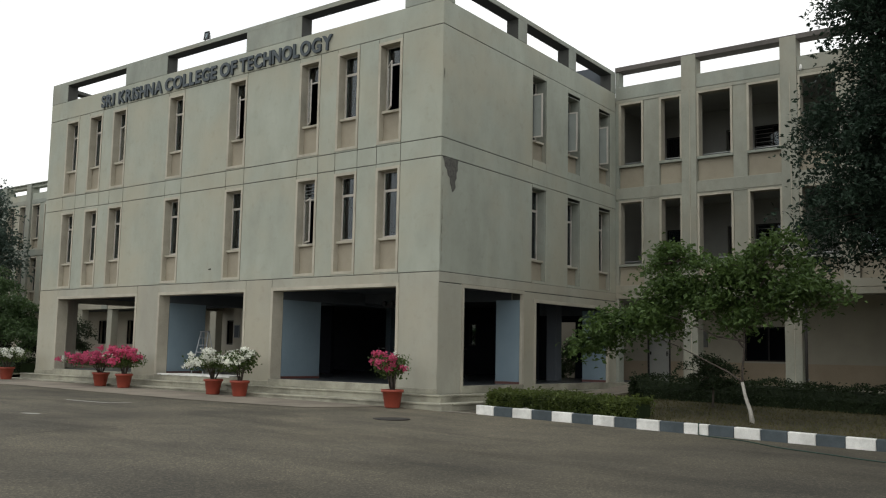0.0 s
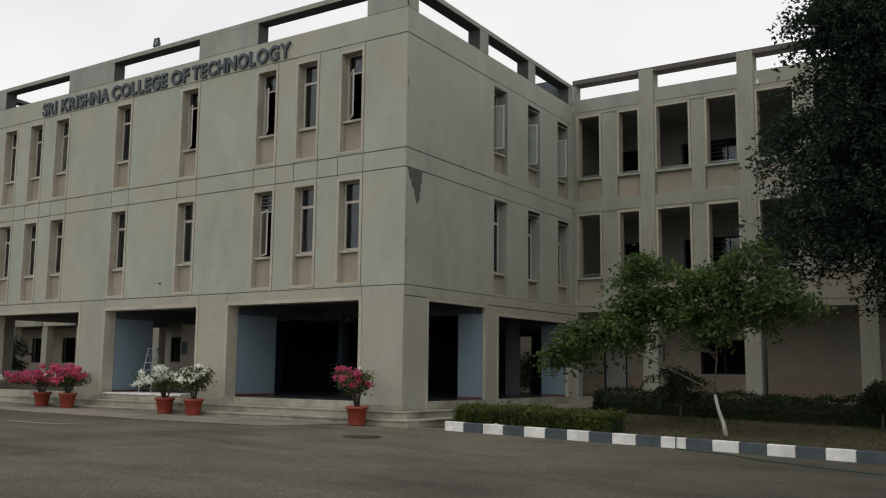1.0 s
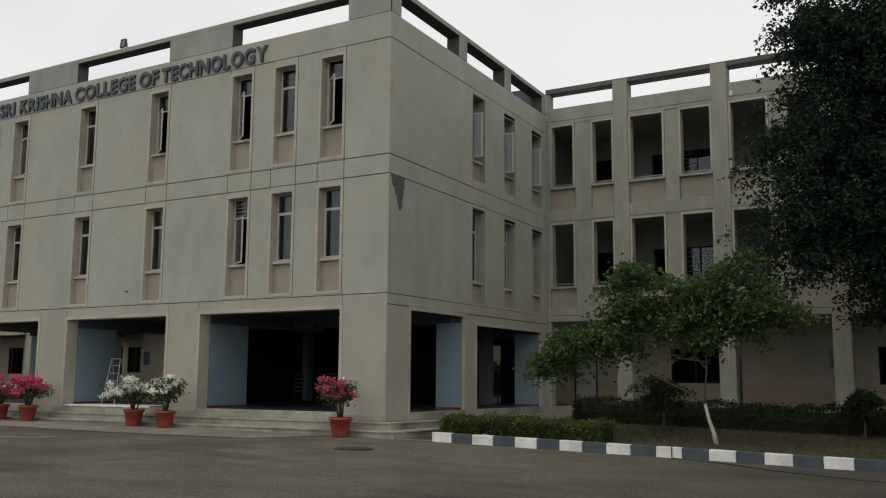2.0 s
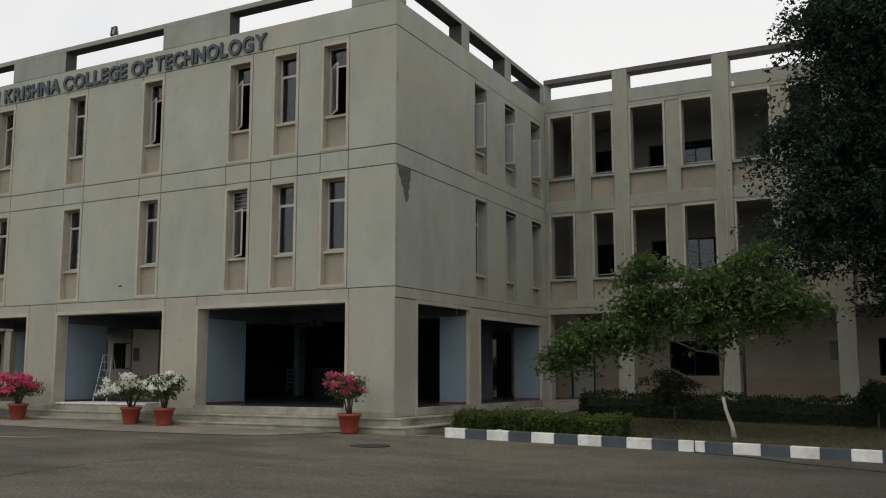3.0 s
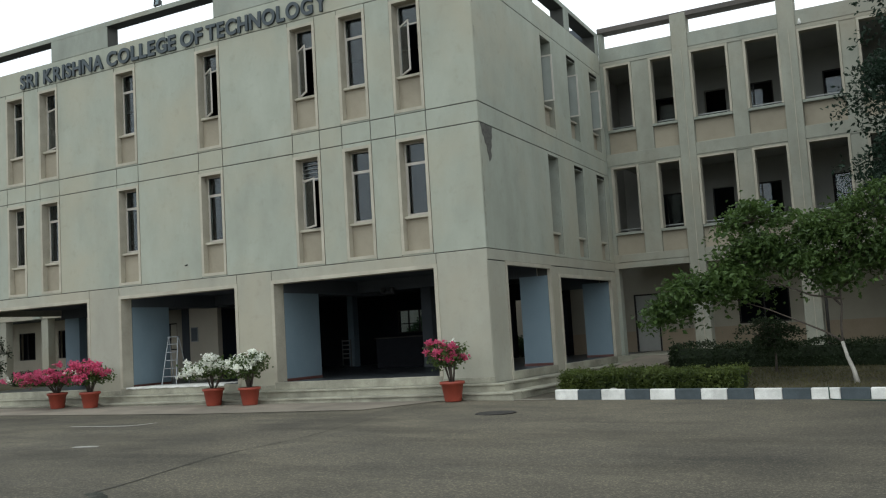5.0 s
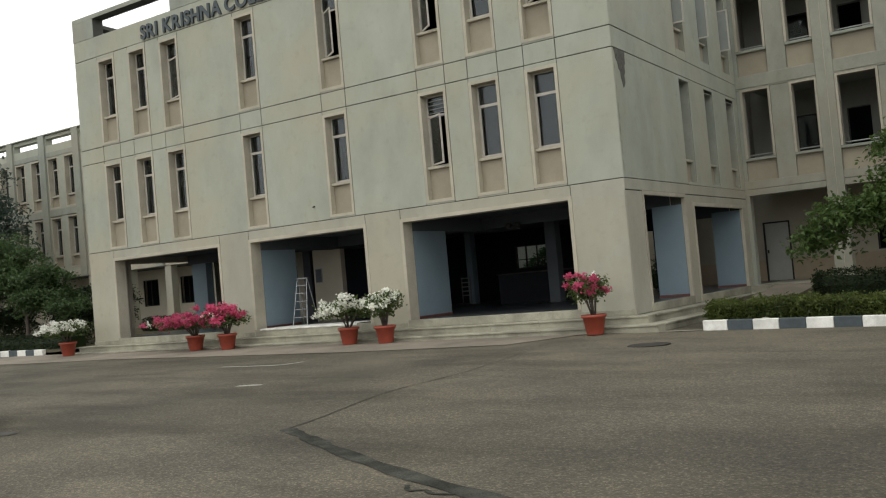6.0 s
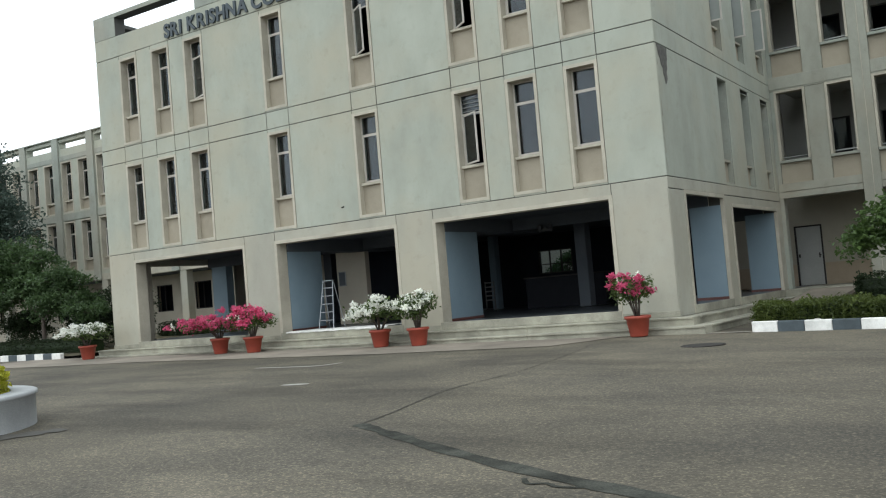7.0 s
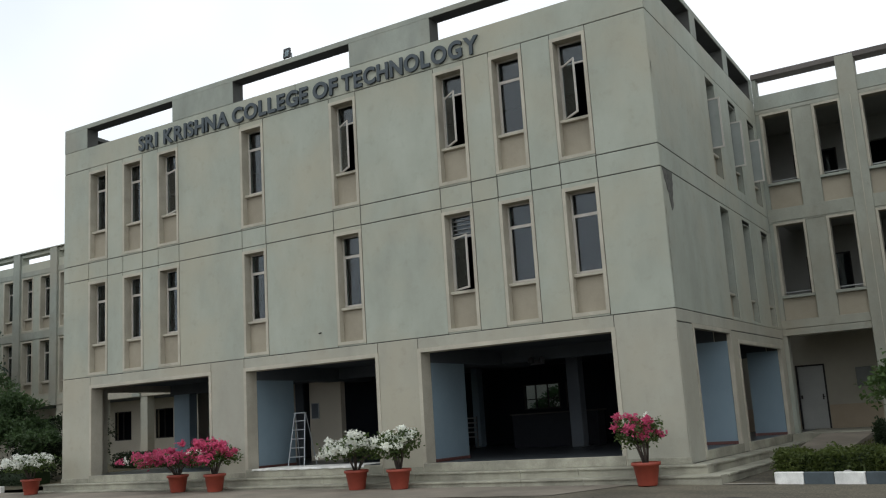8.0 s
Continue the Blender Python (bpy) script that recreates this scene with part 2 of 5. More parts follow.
# asphalt: pale aggregate in a brown-grey binder, dusty and dark patches
M_ASPHALT = material("worn_asphalt", (0.158, 0.139, 0.102), (0.070, 0.064, 0.052), 0.35, 0.92, 22, 0.6, stains=0.3, spec=0.3)
an, al = M_ASPHALT.node_tree.nodes, M_ASPHALT.node_tree.links
ab = an["Principled BSDF"]
before = ab.inputs["Base Color"].links[0].from_socket
apos = an.new("ShaderNodeNewGeometry")
vor = an.new("ShaderNodeTexVoronoi")
vor.inputs["Scale"].default_value = 62.0
al.new(apos.outputs["Position"], vor.inputs["Vector"])
sep = an.new("ShaderNodeSeparateColor")
al.new(vor.outputs["Color"], sep.inputs["Color"])
agg = an.new("ShaderNodeValToRGB")
agg.color_ramp.elements[0].position, agg.color_ramp.elements[0].color = 0.0, (0.66, 0.66, 0.66, 1)
agg.color_ramp.elements[1].position, agg.color_ramp.elements[1].color = 1.0, (2.5, 2.4, 2.2, 1)
e = agg.color_ramp.elements.new(0.72)
e.color = (1.0, 1.0, 1.0, 1)
al.new(sep.outputs[0], agg.inputs["Fac"])
amul = an.new("ShaderNodeMixRGB")
amul.blend_type = "MULTIPLY"
amul.inputs["Fac"].default_value = 0.62
al.new(before, amul.inputs["Color1"])
al.new(agg.outputs["Color"], amul.inputs["Color2"])
# long dark smears, and a gradual darkening towards the east kerb
amap = an.new("ShaderNodeMapping")
amap.inputs["Rotation"].default_value, amap.inputs["Scale"].default_value = (0, 0, 0.4), (0.30, 0.95, 1.0)
al.new(apos.outputs["Position"], amap.inputs["Vector"])
smear = an.new("ShaderNodeTexNoise")
smear.inputs["Scale"].default_value, smear.inputs["Detail"].default_value, smear.inputs["Roughness"].default_value = 0.8, 6, 0.6
al.new(amap.outputs["Vector"], smear.inputs["Vector"])
sramp = an.new("ShaderNodeValToRGB")
sramp.color_ramp.elements[0].position, sramp.color_ramp.elements[0].color = 0.34, (0.66, 0.66, 0.66, 1)
sramp.color_ramp.elements[1].position, sramp.color_ramp.elements[1].color = 0.52, (1, 1, 1, 1)
al.new(smear.outputs["Fac"], sramp.inputs["Fac"])
axyz = an.new("ShaderNodeSeparateXYZ")
al.new(apos.outputs["Position"], axyz.inputs["Vector"])
warp = an.new("ShaderNodeMath")
warp.operation = "MULTIPLY_ADD"
warp.inputs[1].default_value = 7.0
al.new(smear.outputs["Fac"], warp.inputs[0])
al.new(axyz.outputs["X"], warp.inputs[2])
darker_east = an.new("ShaderNodeMapRange")
darker_east.inputs["From Min"].default_value, darker_east.inputs["From Max"].default_value = 9.5, 15.0
darker_east.inputs["To Min"].default_value, darker_east.inputs["To Max"].default_value = 1.0, 0.56
al.new(warp.outputs[0], darker_east.inputs["Value"])
tone = an.new("ShaderNodeMixRGB")
tone.blend_type = "MULTIPLY"
tone.inputs["Fac"].default_value = 1.0
al.new(amul.outputs["Color"], tone.inputs["Color1"])
al.new(sramp.outputs["Color"], tone.inputs["Color2"])
tone2 = an.new("ShaderNodeVectorMath")
tone2.operation = "SCALE"
al.new(tone.outputs["Color"], tone2.inputs[0])
al.new(darker_east.outputs[0], tone2.inputs["Scale"])
al.new(tone2.outputs["Vector"], ab.inputs["Base Color"])


# ---- mesh helpers ----
def add_box(bm, x0, x1, y0, y1, z0, z1, bevel=0.0):
    v = [bm.verts.new((x, y, z)) for z in (z0, z1) for y in (y0, y1) for x in (x0, x1)]
    fs = [bm.faces.new([v[i] for i in q]) for q in ((0, 2, 3, 1), (4, 5, 7, 6), (0, 1, 5, 4), (2, 6, 7, 3), (0, 4, 6, 2), (1, 3, 7, 5))]
    if bevel:
        edges = list({e for f in fs for e in f.edges})
        bmesh.ops.bevel(bm, geom=edges, offset=bevel, segments=1, affect="EDGES")


def box_bm(x0, x1, y0, y1, z0, z1, bevel=0.0):
    bm = bmesh.new()
    add_box(bm, x0, x1, y0, y1, z0, z1, bevel)
    return bm


def link_mesh(name, bm, mat, smooth=False):
    me = bpy.data.meshes.new(name)
    bmesh.ops.recalc_face_normals(bm, faces=bm.faces)
    bm.to_mesh(me)
    bm.free()
    me.materials.append(mat)
    if smooth:
        me.polygons.foreach_set("use_smooth", [True] * len(me.polygons))
    return me


def part(name, bm, mat, parent, label="", smooth=False, at=None):
    """One mesh object under a thing or a part."""
    me = bm if isinstance(bm, bpy.types.Mesh) else link_mesh(name, bm, mat, smooth)
    ob = new(name, me)
    ob.parent = parent
    if at is not None:
        ob.matrix_basis = at
    return tagged(ob, label)


def thing(name, label, category, group="", kind="", at=None):
    ob = new(name)
    ob.empty_display_size = 0.1
    if at is not None:
        ob.matrix_basis = at
    return tagged(ob, label, category, group, kind)


def structure(name, bm, mat, label="", category="", smooth=False):
    return tagged(new(name, link_mesh(name, bm, mat, smooth)), label, category, "", "structure")


def pierced(bm, u0, u1, z0, z1, d0, d1, holes, along="x"):
    """A wall of thickness d0 to d1 with rectangular holes (u0, u1, z0, z1) cut through it."""
    us = sorted({u0, u1, *[min(max(h[i], u0), u1) for h in holes for i in (0, 1)]})
    zs = sorted({z0, z1, *[min(max(h[i], z0), z1) for h in holes for i in (2, 3)]})
    nu, nz = len(us) - 1, len(zs) - 1

    def solid(i, j):
        if not (0 <= i < nu and 0 <= j < nz):
            return False
        cu, cz = (us[i] + us[i + 1]) / 2, (zs[j] + zs[j + 1]) / 2
        return not any(h[0] < cu < h[1] and h[2] < cz < h[3] for h in holes)

    verts = {}

    def vert(i, j, k):
        if (i, j, k) not in verts:
            d = (d0, d1)[k]
            verts[i, j, k] = bm.verts.new((us[i], d, zs[j]) if along == "x" else (d, us[i], zs[j]))
        return verts[i, j, k]

    for i in range(nu):
        for j in range(nz):
            if not solid(i, j):
                continue
            for k in (0, 1):
                bm.faces.new([vert(i, j, k), vert(i + 1, j, k), vert(i + 1, j + 1, k), vert(i, j + 1, k)])
            for di, dj, a, b in ((-1, 0, (i, j), (i, j + 1)), (1, 0, (i + 1, j), (i + 1, j + 1)), (0, -1, (i, j), (i + 1, j)), (0, 1, (i, j + 1), (i + 1, j + 1))):
                if not solid(i + di, j + dj):
                    bm.faces.new([vert(*a, 0), vert(*b, 0), vert(*b, 1), vert(*a, 1)])
    return bm


def revolve(profile, sides=28, close=True):
    bm = bmesh.new()
    rings = []
    for r, z in profile:
        rings.append([bm.verts.new((r * math.cos(a), r * math.sin(a), z)) for a in [2 * math.pi * i / sides for i in range(sides)]])
    for a, b in zip(rings, rings[1:]):
        for i in range(sides):
            bm.faces.new([a[i], a[(i + 1) % sides], b[(i + 1) % sides], b[i]])
    if close:
        bm.faces.new(rings[0])
        bm.faces.new(rings[-1])
    return bm


def tube(bm, points, radii, sides=7):
    """A tapered limb through the points."""
    rings = []
    for i, p in enumerate(points):
        p = Vector(p)
        d = (Vector(points[min(i + 1, len(points) - 1)]) - Vector(points[max(i - 1, 0)])).normalized()
        a = d.orthogonal().normalized()
        b = d.cross(a)
        rings.append([bm.verts.new(p + (a * math.cos(t) + b * math.sin(t)) * radii[i]) for t in [2 * math.pi * k / sides for k in range(sides)]])
    for r, s in zip(rings, rings[1:]):
        for k in range(sides):
            bm.faces.new([r[k], r[(k + 1) % sides], s[(k + 1) % sides], s[k]])
    bm.faces.new(rings[0])
    bm.faces.new(rings[-1])


def leaf_mesh(name, centres, size, mat, rng, flat=0.5, ratio=0.5):
    """Folded pointed leaves at the centres, turned at random."""
    n = len(centres)
    c = np.asarray(centres, dtype=float)
    d = rng.normal(size=(n, 3))
    d[:, 2] *= flat
    d /= np.linalg.norm(d, axis=1, keepdims=True) + 1e-9
    up = rng.normal(size=(n, 3)) * 0.6 + np.array([0, 0, 1.0])
    s = np.cross(d, up)
    s /= np.linalg.norm(s, axis=1, keepdims=True) + 1e-9
    nrm = np.cross(s, d)
    ln = (size * rng.uniform(0.6, 1.3, n))[:, None]
    w = ln * ratio * 0.5
    base, tip = c - d * ln * 0.5, c + d * ln * 0.5 - nrm * ln * 0.12
    left, right = c + s * w + nrm * ln * 0.10, c - s * w + nrm * ln * 0.10
    verts = np.stack([base, left, tip, right], axis=1).reshape(-1, 3)
    idx = np.arange(n)[:, None] * 4
    faces = np.concatenate([idx + [0, 1, 2], idx + [0, 2, 3]], axis=1).reshape(-1, 3)
    me = bpy.data.meshes.new(name)
    me.from_pydata(verts.tolist(), [], faces.tolist())
    me.materials.append(mat)
    return me


def base_level(x):
    """Height of the forecourt: a gentle fall along the front of the building."""
    return 0.03 - 0.02 * min(x, 30.0) if x > 0 else 0.03 - 0.006 * max(x, -60.0)


# ---- levels and plan of the main block ----
WEST, DEPTH = -20.88, 10.05           # the block runs from x = WEST to 0 and from y = 0 back to DEPTH
FLOOR = 0.60                          # lobby floor
J1, J2, J3, J4 = 3.72, 6.935, 7.47, 10.72   # horizontal joints
COPING, SLOT0, SLOT1, ROOF = 11.46, 11.46, 12.15, 12.30
WIN_W = 0.93
WINDOWS_X = [-19.60, -17.92, -16.28, -12.72, -9.31, -5.82, -4.15, -2.44]
WINDOW_SETS = ((3.77, 6.83), (7.52, 10.58))   # bottom and top of the surrounds
OPENINGS = ((-19.50, -14.08), (-12.76, -8.03), (-6.77, -1.45))
OPEN_TOP = 3.43
SIDE_Y = [4.60, 6.74, 8.84]
SIDE_W = 0.80
SIDE_SETS = ((3.80, 6.83), (7.74, 10.55))
FALL = 0.0062                         # the end wall's courses dip slightly towards its rear
SIDE_OPENINGS = ((1.06, 4.16, 3.42), (4.78, 9.55, 3.20))
WALL = 0.42
GAP = 0.025

# ---- ground: one sheet out to the horizon ----
bm = bmesh.new()
xs = [-3000, -400, -60] + [-58 + 2 * i for i in range(45)] + [60, 400, 3000]
ys = [-3000, -400, -60] + [-58 + 2 * i for i in range(51)] + [60, 400, 3000]
grid = [[bm.verts.new((x, y, base_level(x))) for x in xs] for y in ys]
for j in range(len(ys) - 1):
    for i in range(len(xs) - 1):
        bm.faces.new([grid[j][i], grid[j][i + 1], grid[j + 1][i + 1], grid[j + 1][i]])
structure("ground", bm, M_ASPHALT, "worn grey-brown asphalt forecourt with patches and cracks", "asphalt", True)

# concrete strip along the foot of the steps
bm = bmesh.new()
pave = [(-25.0, -4.1), (-19.3, -3.9), (-15.4, -3.3), (-10.5, -3.5), (-6.1, -3.55), (-1.9, -3.05), (-1.1, -0.95), (1.9, -0.74)]
low = [bm.verts.new((x, y, base_level(x) + 0.012)) for x, y in pave]
high = [bm.verts.new((x, -0.55, base_level(x) + 0.012)) for x, y in pave]
for i in range(len(pave) - 1):
    bm.faces.new([low[i], low[i + 1], high[i + 1], high[i]])
structure("pavement", bm, M_APRONPAVE, "pale worn concrete strip along the foot of the steps", "pavement")

# ---- platform and steps ----
platform = thing("entrance_platform", "pale stone platform with long entrance steps", "steps", kind="structure")
part("lobby_floor", box_bm(WEST + 0.05, -0.05, 0.05, DEPTH + 3.4, 0.0, FLOOR), M_FLOOR, platform, "smooth grey polished stone floor, darkened for lobby shade")


def tread_run(name, x0, x1, y0, y1, z0, z1, n, along):
    """A step made of stone slabs with narrow joints."""
    for i in range(n):
        a, b = i / n, (i + 1) / n
        if along == "x":
            u0, u1 = x0 + (x1 - x0) * a + 0.004, x0 + (x1 - x0) * b - 0.004
            bmx = box_bm(u0, u1, y0, y1, z0, z1 - 0.045)
            add_box(bmx, u0, u1, y0 - 0.04, y1, z1 - 0.045, z1, 0.008)
        else:
            u0, u1 = y0 + (y1 - y0) * a + 0.004, y0 + (y1 - y0) * b - 0.004
            bmx = box_bm(x0, x1, u0, u1, z0, z1 - 0.045)
            add_box(bmx, x0, x1 + 0.04, u0, u1, z1 - 0.045, z1, 0.008)
        part(name, bmx, M_STONE, platform)


tread_run("lower_step", WEST - 0.8, 0.85, -0.85, -0.40, -0.1, 0.20, 15, "x")
tread_run("upper_step", WEST - 0.4, 0.45, -0.40, 0.06, -0.1, 0.39, 15, "x")
tread_run("lower_step", 0.45, 0.85, -0.40, 9.4, -0.1, 0.20, 7, "y")
tread_run("upper_step", 0.05, 0.45, 0.06, 9.4, -0.1, 0.39, 7, "y")
for x0, x1 in OPENINGS:
    part("threshold", box_bm(x0, x1, -0.035, 0.06, 0.39, FLOOR + 0.004, 0.008), M_STONE, platform, "pale stone threshold edge")
for y0, y1, top in SIDE_OPENINGS:
    part("threshold", box_bm(-0.06, 0.035, y0, y1, 0.39, FLOOR + 0.004, 0.008), M_STONE, platform, "pale stone threshold edge")

# ---- main block: core walls, thinner at the parapet ----
THIN = 0.45


def walled(u0, u1, d0, d1, p0, p1, holes, along="x"):
    low = pierced(bmesh.new(), u0, u1, 0.3, 11.1, d0, d1, [h for h in holes if h[2] < 11], along)
    return pierced(low, u0, u1, 11.1, ROOF - 0.02, p0, p1, [h for h in holes if h[2] > 11], along)


front_holes = [(a, b, 0.0, OPEN_TOP) for a, b in OPENINGS]
front_holes += [(x, x + WIN_W, z0, z1) for x in WINDOWS_X for z0, z1 in WINDOW_SETS]
FRONT_SLOTS = ((-19.72, -15.58), (-12.96, -8.52), (-5.84, -1.46))
front_holes += [(a, b, SLOT0, SLOT1) for a, b in FRONT_SLOTS]
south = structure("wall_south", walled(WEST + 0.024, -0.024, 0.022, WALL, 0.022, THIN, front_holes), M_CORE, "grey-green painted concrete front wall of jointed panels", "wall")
side_holes = [(a, b, 0.0, t) for a, b, t in SIDE_OPENINGS]
side_holes += [(y, y + SIDE_W, z0, z1) for y in SIDE_Y for z0, z1 in SIDE_SETS]
SIDE_SLOTS = ((0.50, 3.74), (4.22, 6.78), (7.24, 9.72))
side_holes += [(a, b, SLOT0, SLOT1) for a, b in SIDE_SLOTS]
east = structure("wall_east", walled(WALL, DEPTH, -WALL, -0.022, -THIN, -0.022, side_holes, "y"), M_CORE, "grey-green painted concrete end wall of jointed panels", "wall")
WEST_OPENINGS = ((1.3, 5.70, 3.44), (6.08, 9.55, 3.44))
west_holes = [(a, b, 0.0, t) for a, b, t in WEST_OPENINGS] + side_holes[2:]
west = structure("wall_west", walled(WALL, DEPTH, WEST + 0.022, WEST + WALL, WEST + 0.022, WEST + THIN, west_holes, "y"), M_CORE, "grey-green painted concrete end wall", "wall")


def panel(parent, u0, u1, z0, z1, along, face, mat=M_FACADE, proud=0.0, name="panel", g=GAP):
    """One facade panel with chamfered joints."""
    bm = bmesh.new()
    if u1 - u0 < 0.04 or z1 - z0 < 0.04:
        return
    a, b, c, d = u0 + g / 2, u1 - g / 2, z0 + g / 2, z1 - g / 2
    if along == "x":
        add_box(bm, a, b, face - proud, face + 0.03, c, d, 0.006)
    elif face < -1:
        add_box(bm, face - proud, face + 0.03, a, b, c, d, 0.006)
    else:
        add_box(bm, face - 0.03, face + proud, a, b, c, d, 0.006)
    part(name, bm, mat, parent)


cols = [WEST] + [v for x in WINDOWS_X for v in (x, x + WIN_W)] + [0.0]
for z0, z1 in ((J1, J2), (J3, J4)):
    for i in range(0, len(cols) - 1, 2):
        panel(south, cols[i], cols[i + 1], z0, z1, "x", 0.0)
for x in WINDOWS_X:
    for (z0, z1), (h0, h1) in zip(((J1, J2), (J3, J4)), WINDOW_SETS):
        panel(south, x, x + WIN_W, z0, h0 + 0.01, "x", 0.0, g=0.012)
        panel(south, x, x + WIN_W, h1 - 0.01, z1, "x", 0.0, g=0.012)
for i in range(len(cols) - 1):
    panel(south, cols[i], cols[i + 1], J2, J3, "x", 0.0)
for a, b in ((WEST, -10.5), (-10.5, 0.0)):
    panel(south, a, b, J4, COPING, "x", 0.0, g=0.02)
edges = [WEST] + [v for s in OPENINGS for v in s] + [0.0]
for i in range(0, len(edges) - 1, 2):
    panel(south, edges[i], edges[i + 1], 0.39, J1, "x", 0.0, M_BEIGE, g=0.018)
for a, b in OPENINGS:
    panel(south, a, b, OPEN_TOP, J1, "x", 0.0, M_BEIGE, g=0.018)
edges = [WEST] + [v for s in FRONT_SLOTS for v in s] + [0.0]
for i in range(0, len(edges) - 1, 2):
    panel(south, edges[i], edges[i + 1], COPING, SLOT1, "x", 0.0, M_PARAPET, g=0.0)
panel(south, WEST, 0.0, SLOT1, ROOF, "x", 0.0, M_PARAPET, g=0.0)

for wall, face in ((east, 0.0), (west, WEST)):
    cols = [0.0] + [v for y in SIDE_Y for v in (y, y + SIDE_W)] + [DEPTH]
    for (z0, z1), (h0, h1) in zip(((J1, J2), (J3, J4)), SIDE_SETS):
        for i in range(0, len(cols) - 1, 2):
            panel(wall, cols[i], cols[i + 1], z0, z1, "y", face, g=0.004 if i else GAP)
        for i in range(1, len(cols) - 1, 2):
            panel(wall, cols[i], cols[i + 1], z0, h0, "y", face, g=0.004)
            panel(wall, cols[i], cols[i + 1], h1, z1, "y", face, g=0.004)
    panel(wall, 0.0, DEPTH, J2, J3, "y", face)
    panel(wall, 0.0, DEPTH, J4, COPING, "y", face, g=0.02)
    edges = [0.0] + [v for s in SIDE_SLOTS for v in s] + [DEPTH]
    for i in range(0, len(edges) - 1, 2):
        panel(wall, edges[i], edges[i + 1], COPING, SLOT1, "y", face, M_PARAPET, g=0.0)
    panel(wall, 0.0, DEPTH, SLOT1, ROOF, "y", face, M_PARAPET, g=0.0)
    panel(wall, 0.0, DEPTH, 3.44, J1, "y", face, M_BEIGE, g=0.012)
    if face < -1:
        stops = [0.0] + [v for s in WEST_OPENINGS for v in s[:2]] + [DEPTH]
        for i in range(0, len(stops) - 1, 2):
            panel(wall, stops[i], stops[i + 1], 0.39, 3.44, "y", face, M_BEIGE, g=0.0)
        continue
    (a0, a1, at), (b0, b1, bt) = SIDE_OPENINGS
    panel(wall, 0.0, DEPTH, at, 3.445, "y", face, M_BEIGE, g=0.0)
    panel(wall, 0.0, a0, 0.39, at, "y", face, M_BEIGE, g=0.0)
    panel(wall, a1, b0, 0.39, at, "y", face, M_BEIGE, g=0.0)
    panel(wall, b1, DEPTH, 0.39, at, "y", face, M_BEIGE, g=0.0)
    panel(wall, b0, b1, bt, at, "y", face, M_BEIGE, g=0.0)

# spalled patch by the east corner under the second joint
bm = bmesh.new()
spall = [(0.05, 6.925), (0.30, 6.91), (0.52, 6.925), (0.77, 6.92), (0.74, 6.78), (0.75, 6.64), (0.69, 6.55), (0.70, 6.40), (0.63, 6.30), (0.66, 6.14), (0.58, 6.02), (0.50, 5.97), (0.46, 6.12), (0.40, 6.21), (0.39, 6.36), (0.29, 6.43), (0.25, 6.58), (0.15, 6.66), (0.13, 6.79)]
out = [bm.verts.new((0.006, y, z)) for y, z in spall]
mid = [bm.verts.new((0.011, 0.4 + (y - 0.4) * 0.75, 6.5 + (z - 6.5) * 0.8)) for y, z in spall]
for i in range(len(spall)):
    bm.faces.new([out[i], out[(i + 1) % len(spall)], mid[(i + 1) % len(spall)], mid[i]])
bm.faces.new(mid)
part("spalled_patch", bm, M_SPALL, east, "dark spalled patch where the render has broken away")



def dip(z, y):
    return z - FALL * y * max(0.0, z - J1)


for ob in (east, *[o for o in scene.objects if o.parent in (east, west)], west):
    for v in ob.data.vertices:
        v.co.z = dip(v.co.z, v.co.y)

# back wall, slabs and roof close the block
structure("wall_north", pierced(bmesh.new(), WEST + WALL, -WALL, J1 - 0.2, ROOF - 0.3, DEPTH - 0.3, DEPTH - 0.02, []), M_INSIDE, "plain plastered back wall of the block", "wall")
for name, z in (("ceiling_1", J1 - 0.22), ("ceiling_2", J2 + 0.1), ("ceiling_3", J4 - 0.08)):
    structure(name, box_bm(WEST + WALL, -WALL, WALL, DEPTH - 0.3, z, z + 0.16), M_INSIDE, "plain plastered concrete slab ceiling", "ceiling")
# coloured near black so the rooms behind the windows look unlit
structure("partition", box_bm(WEST + WALL, -WALL, 4.2, 4.3, J1, J4), M_UNLIT, "inner partition wall coloured near black for unlit rooms", "wall")


# inner linings of the ground storey
structure("lining_west", pierced(bmesh.new(), WALL, DEPTH - 0.3, FLOOR, J1 - 0.22, WEST + WALL, WEST + WALL + 0.018, [(a, b, 0.0, t) for a, b, t in WEST_OPENINGS], "y"), M_CREAM, "cream painted inner face of the end wall", "wall")
structure("lining_east", pierced(bmesh.new(), WALL, DEPTH - 0.3, FLOOR, J1 - 0.22, -WALL - 0.018, -WALL, [(a, b, 0.0, t) for a, b, t in SIDE_OPENINGS], "y"), M_CREAM, "cream painted inner face of the end wall", "wall")
# worn chips along the east corner
chips = [(6.45, 0.10, 0.05), (5.9, 0.14, 0.06), (5.35, 0.22, 0.07), (4.9, 0.16, 0.05), (4.45, 0.20, 0.06), (4.05, 0.12, 0.05), (8.6, 0.12, 0.04), (9.3, 0.16, 0.05)]
for zc, hh, ww in chips:
    bm = bmesh.new()
    k = 7
    ring = [bm.verts.new((0.0045, 0.05 + ww * (0.6 + 0.5 * math.sin(i * 2.4 + zc * 7)) * abs(math.cos(math.pi * i / k)) , zc + hh * math.sin(2 * math.pi * i / k))) for i in range(k)]
    bm.faces.new(ring)
    part("worn_chip", bm, M_STONE, east)


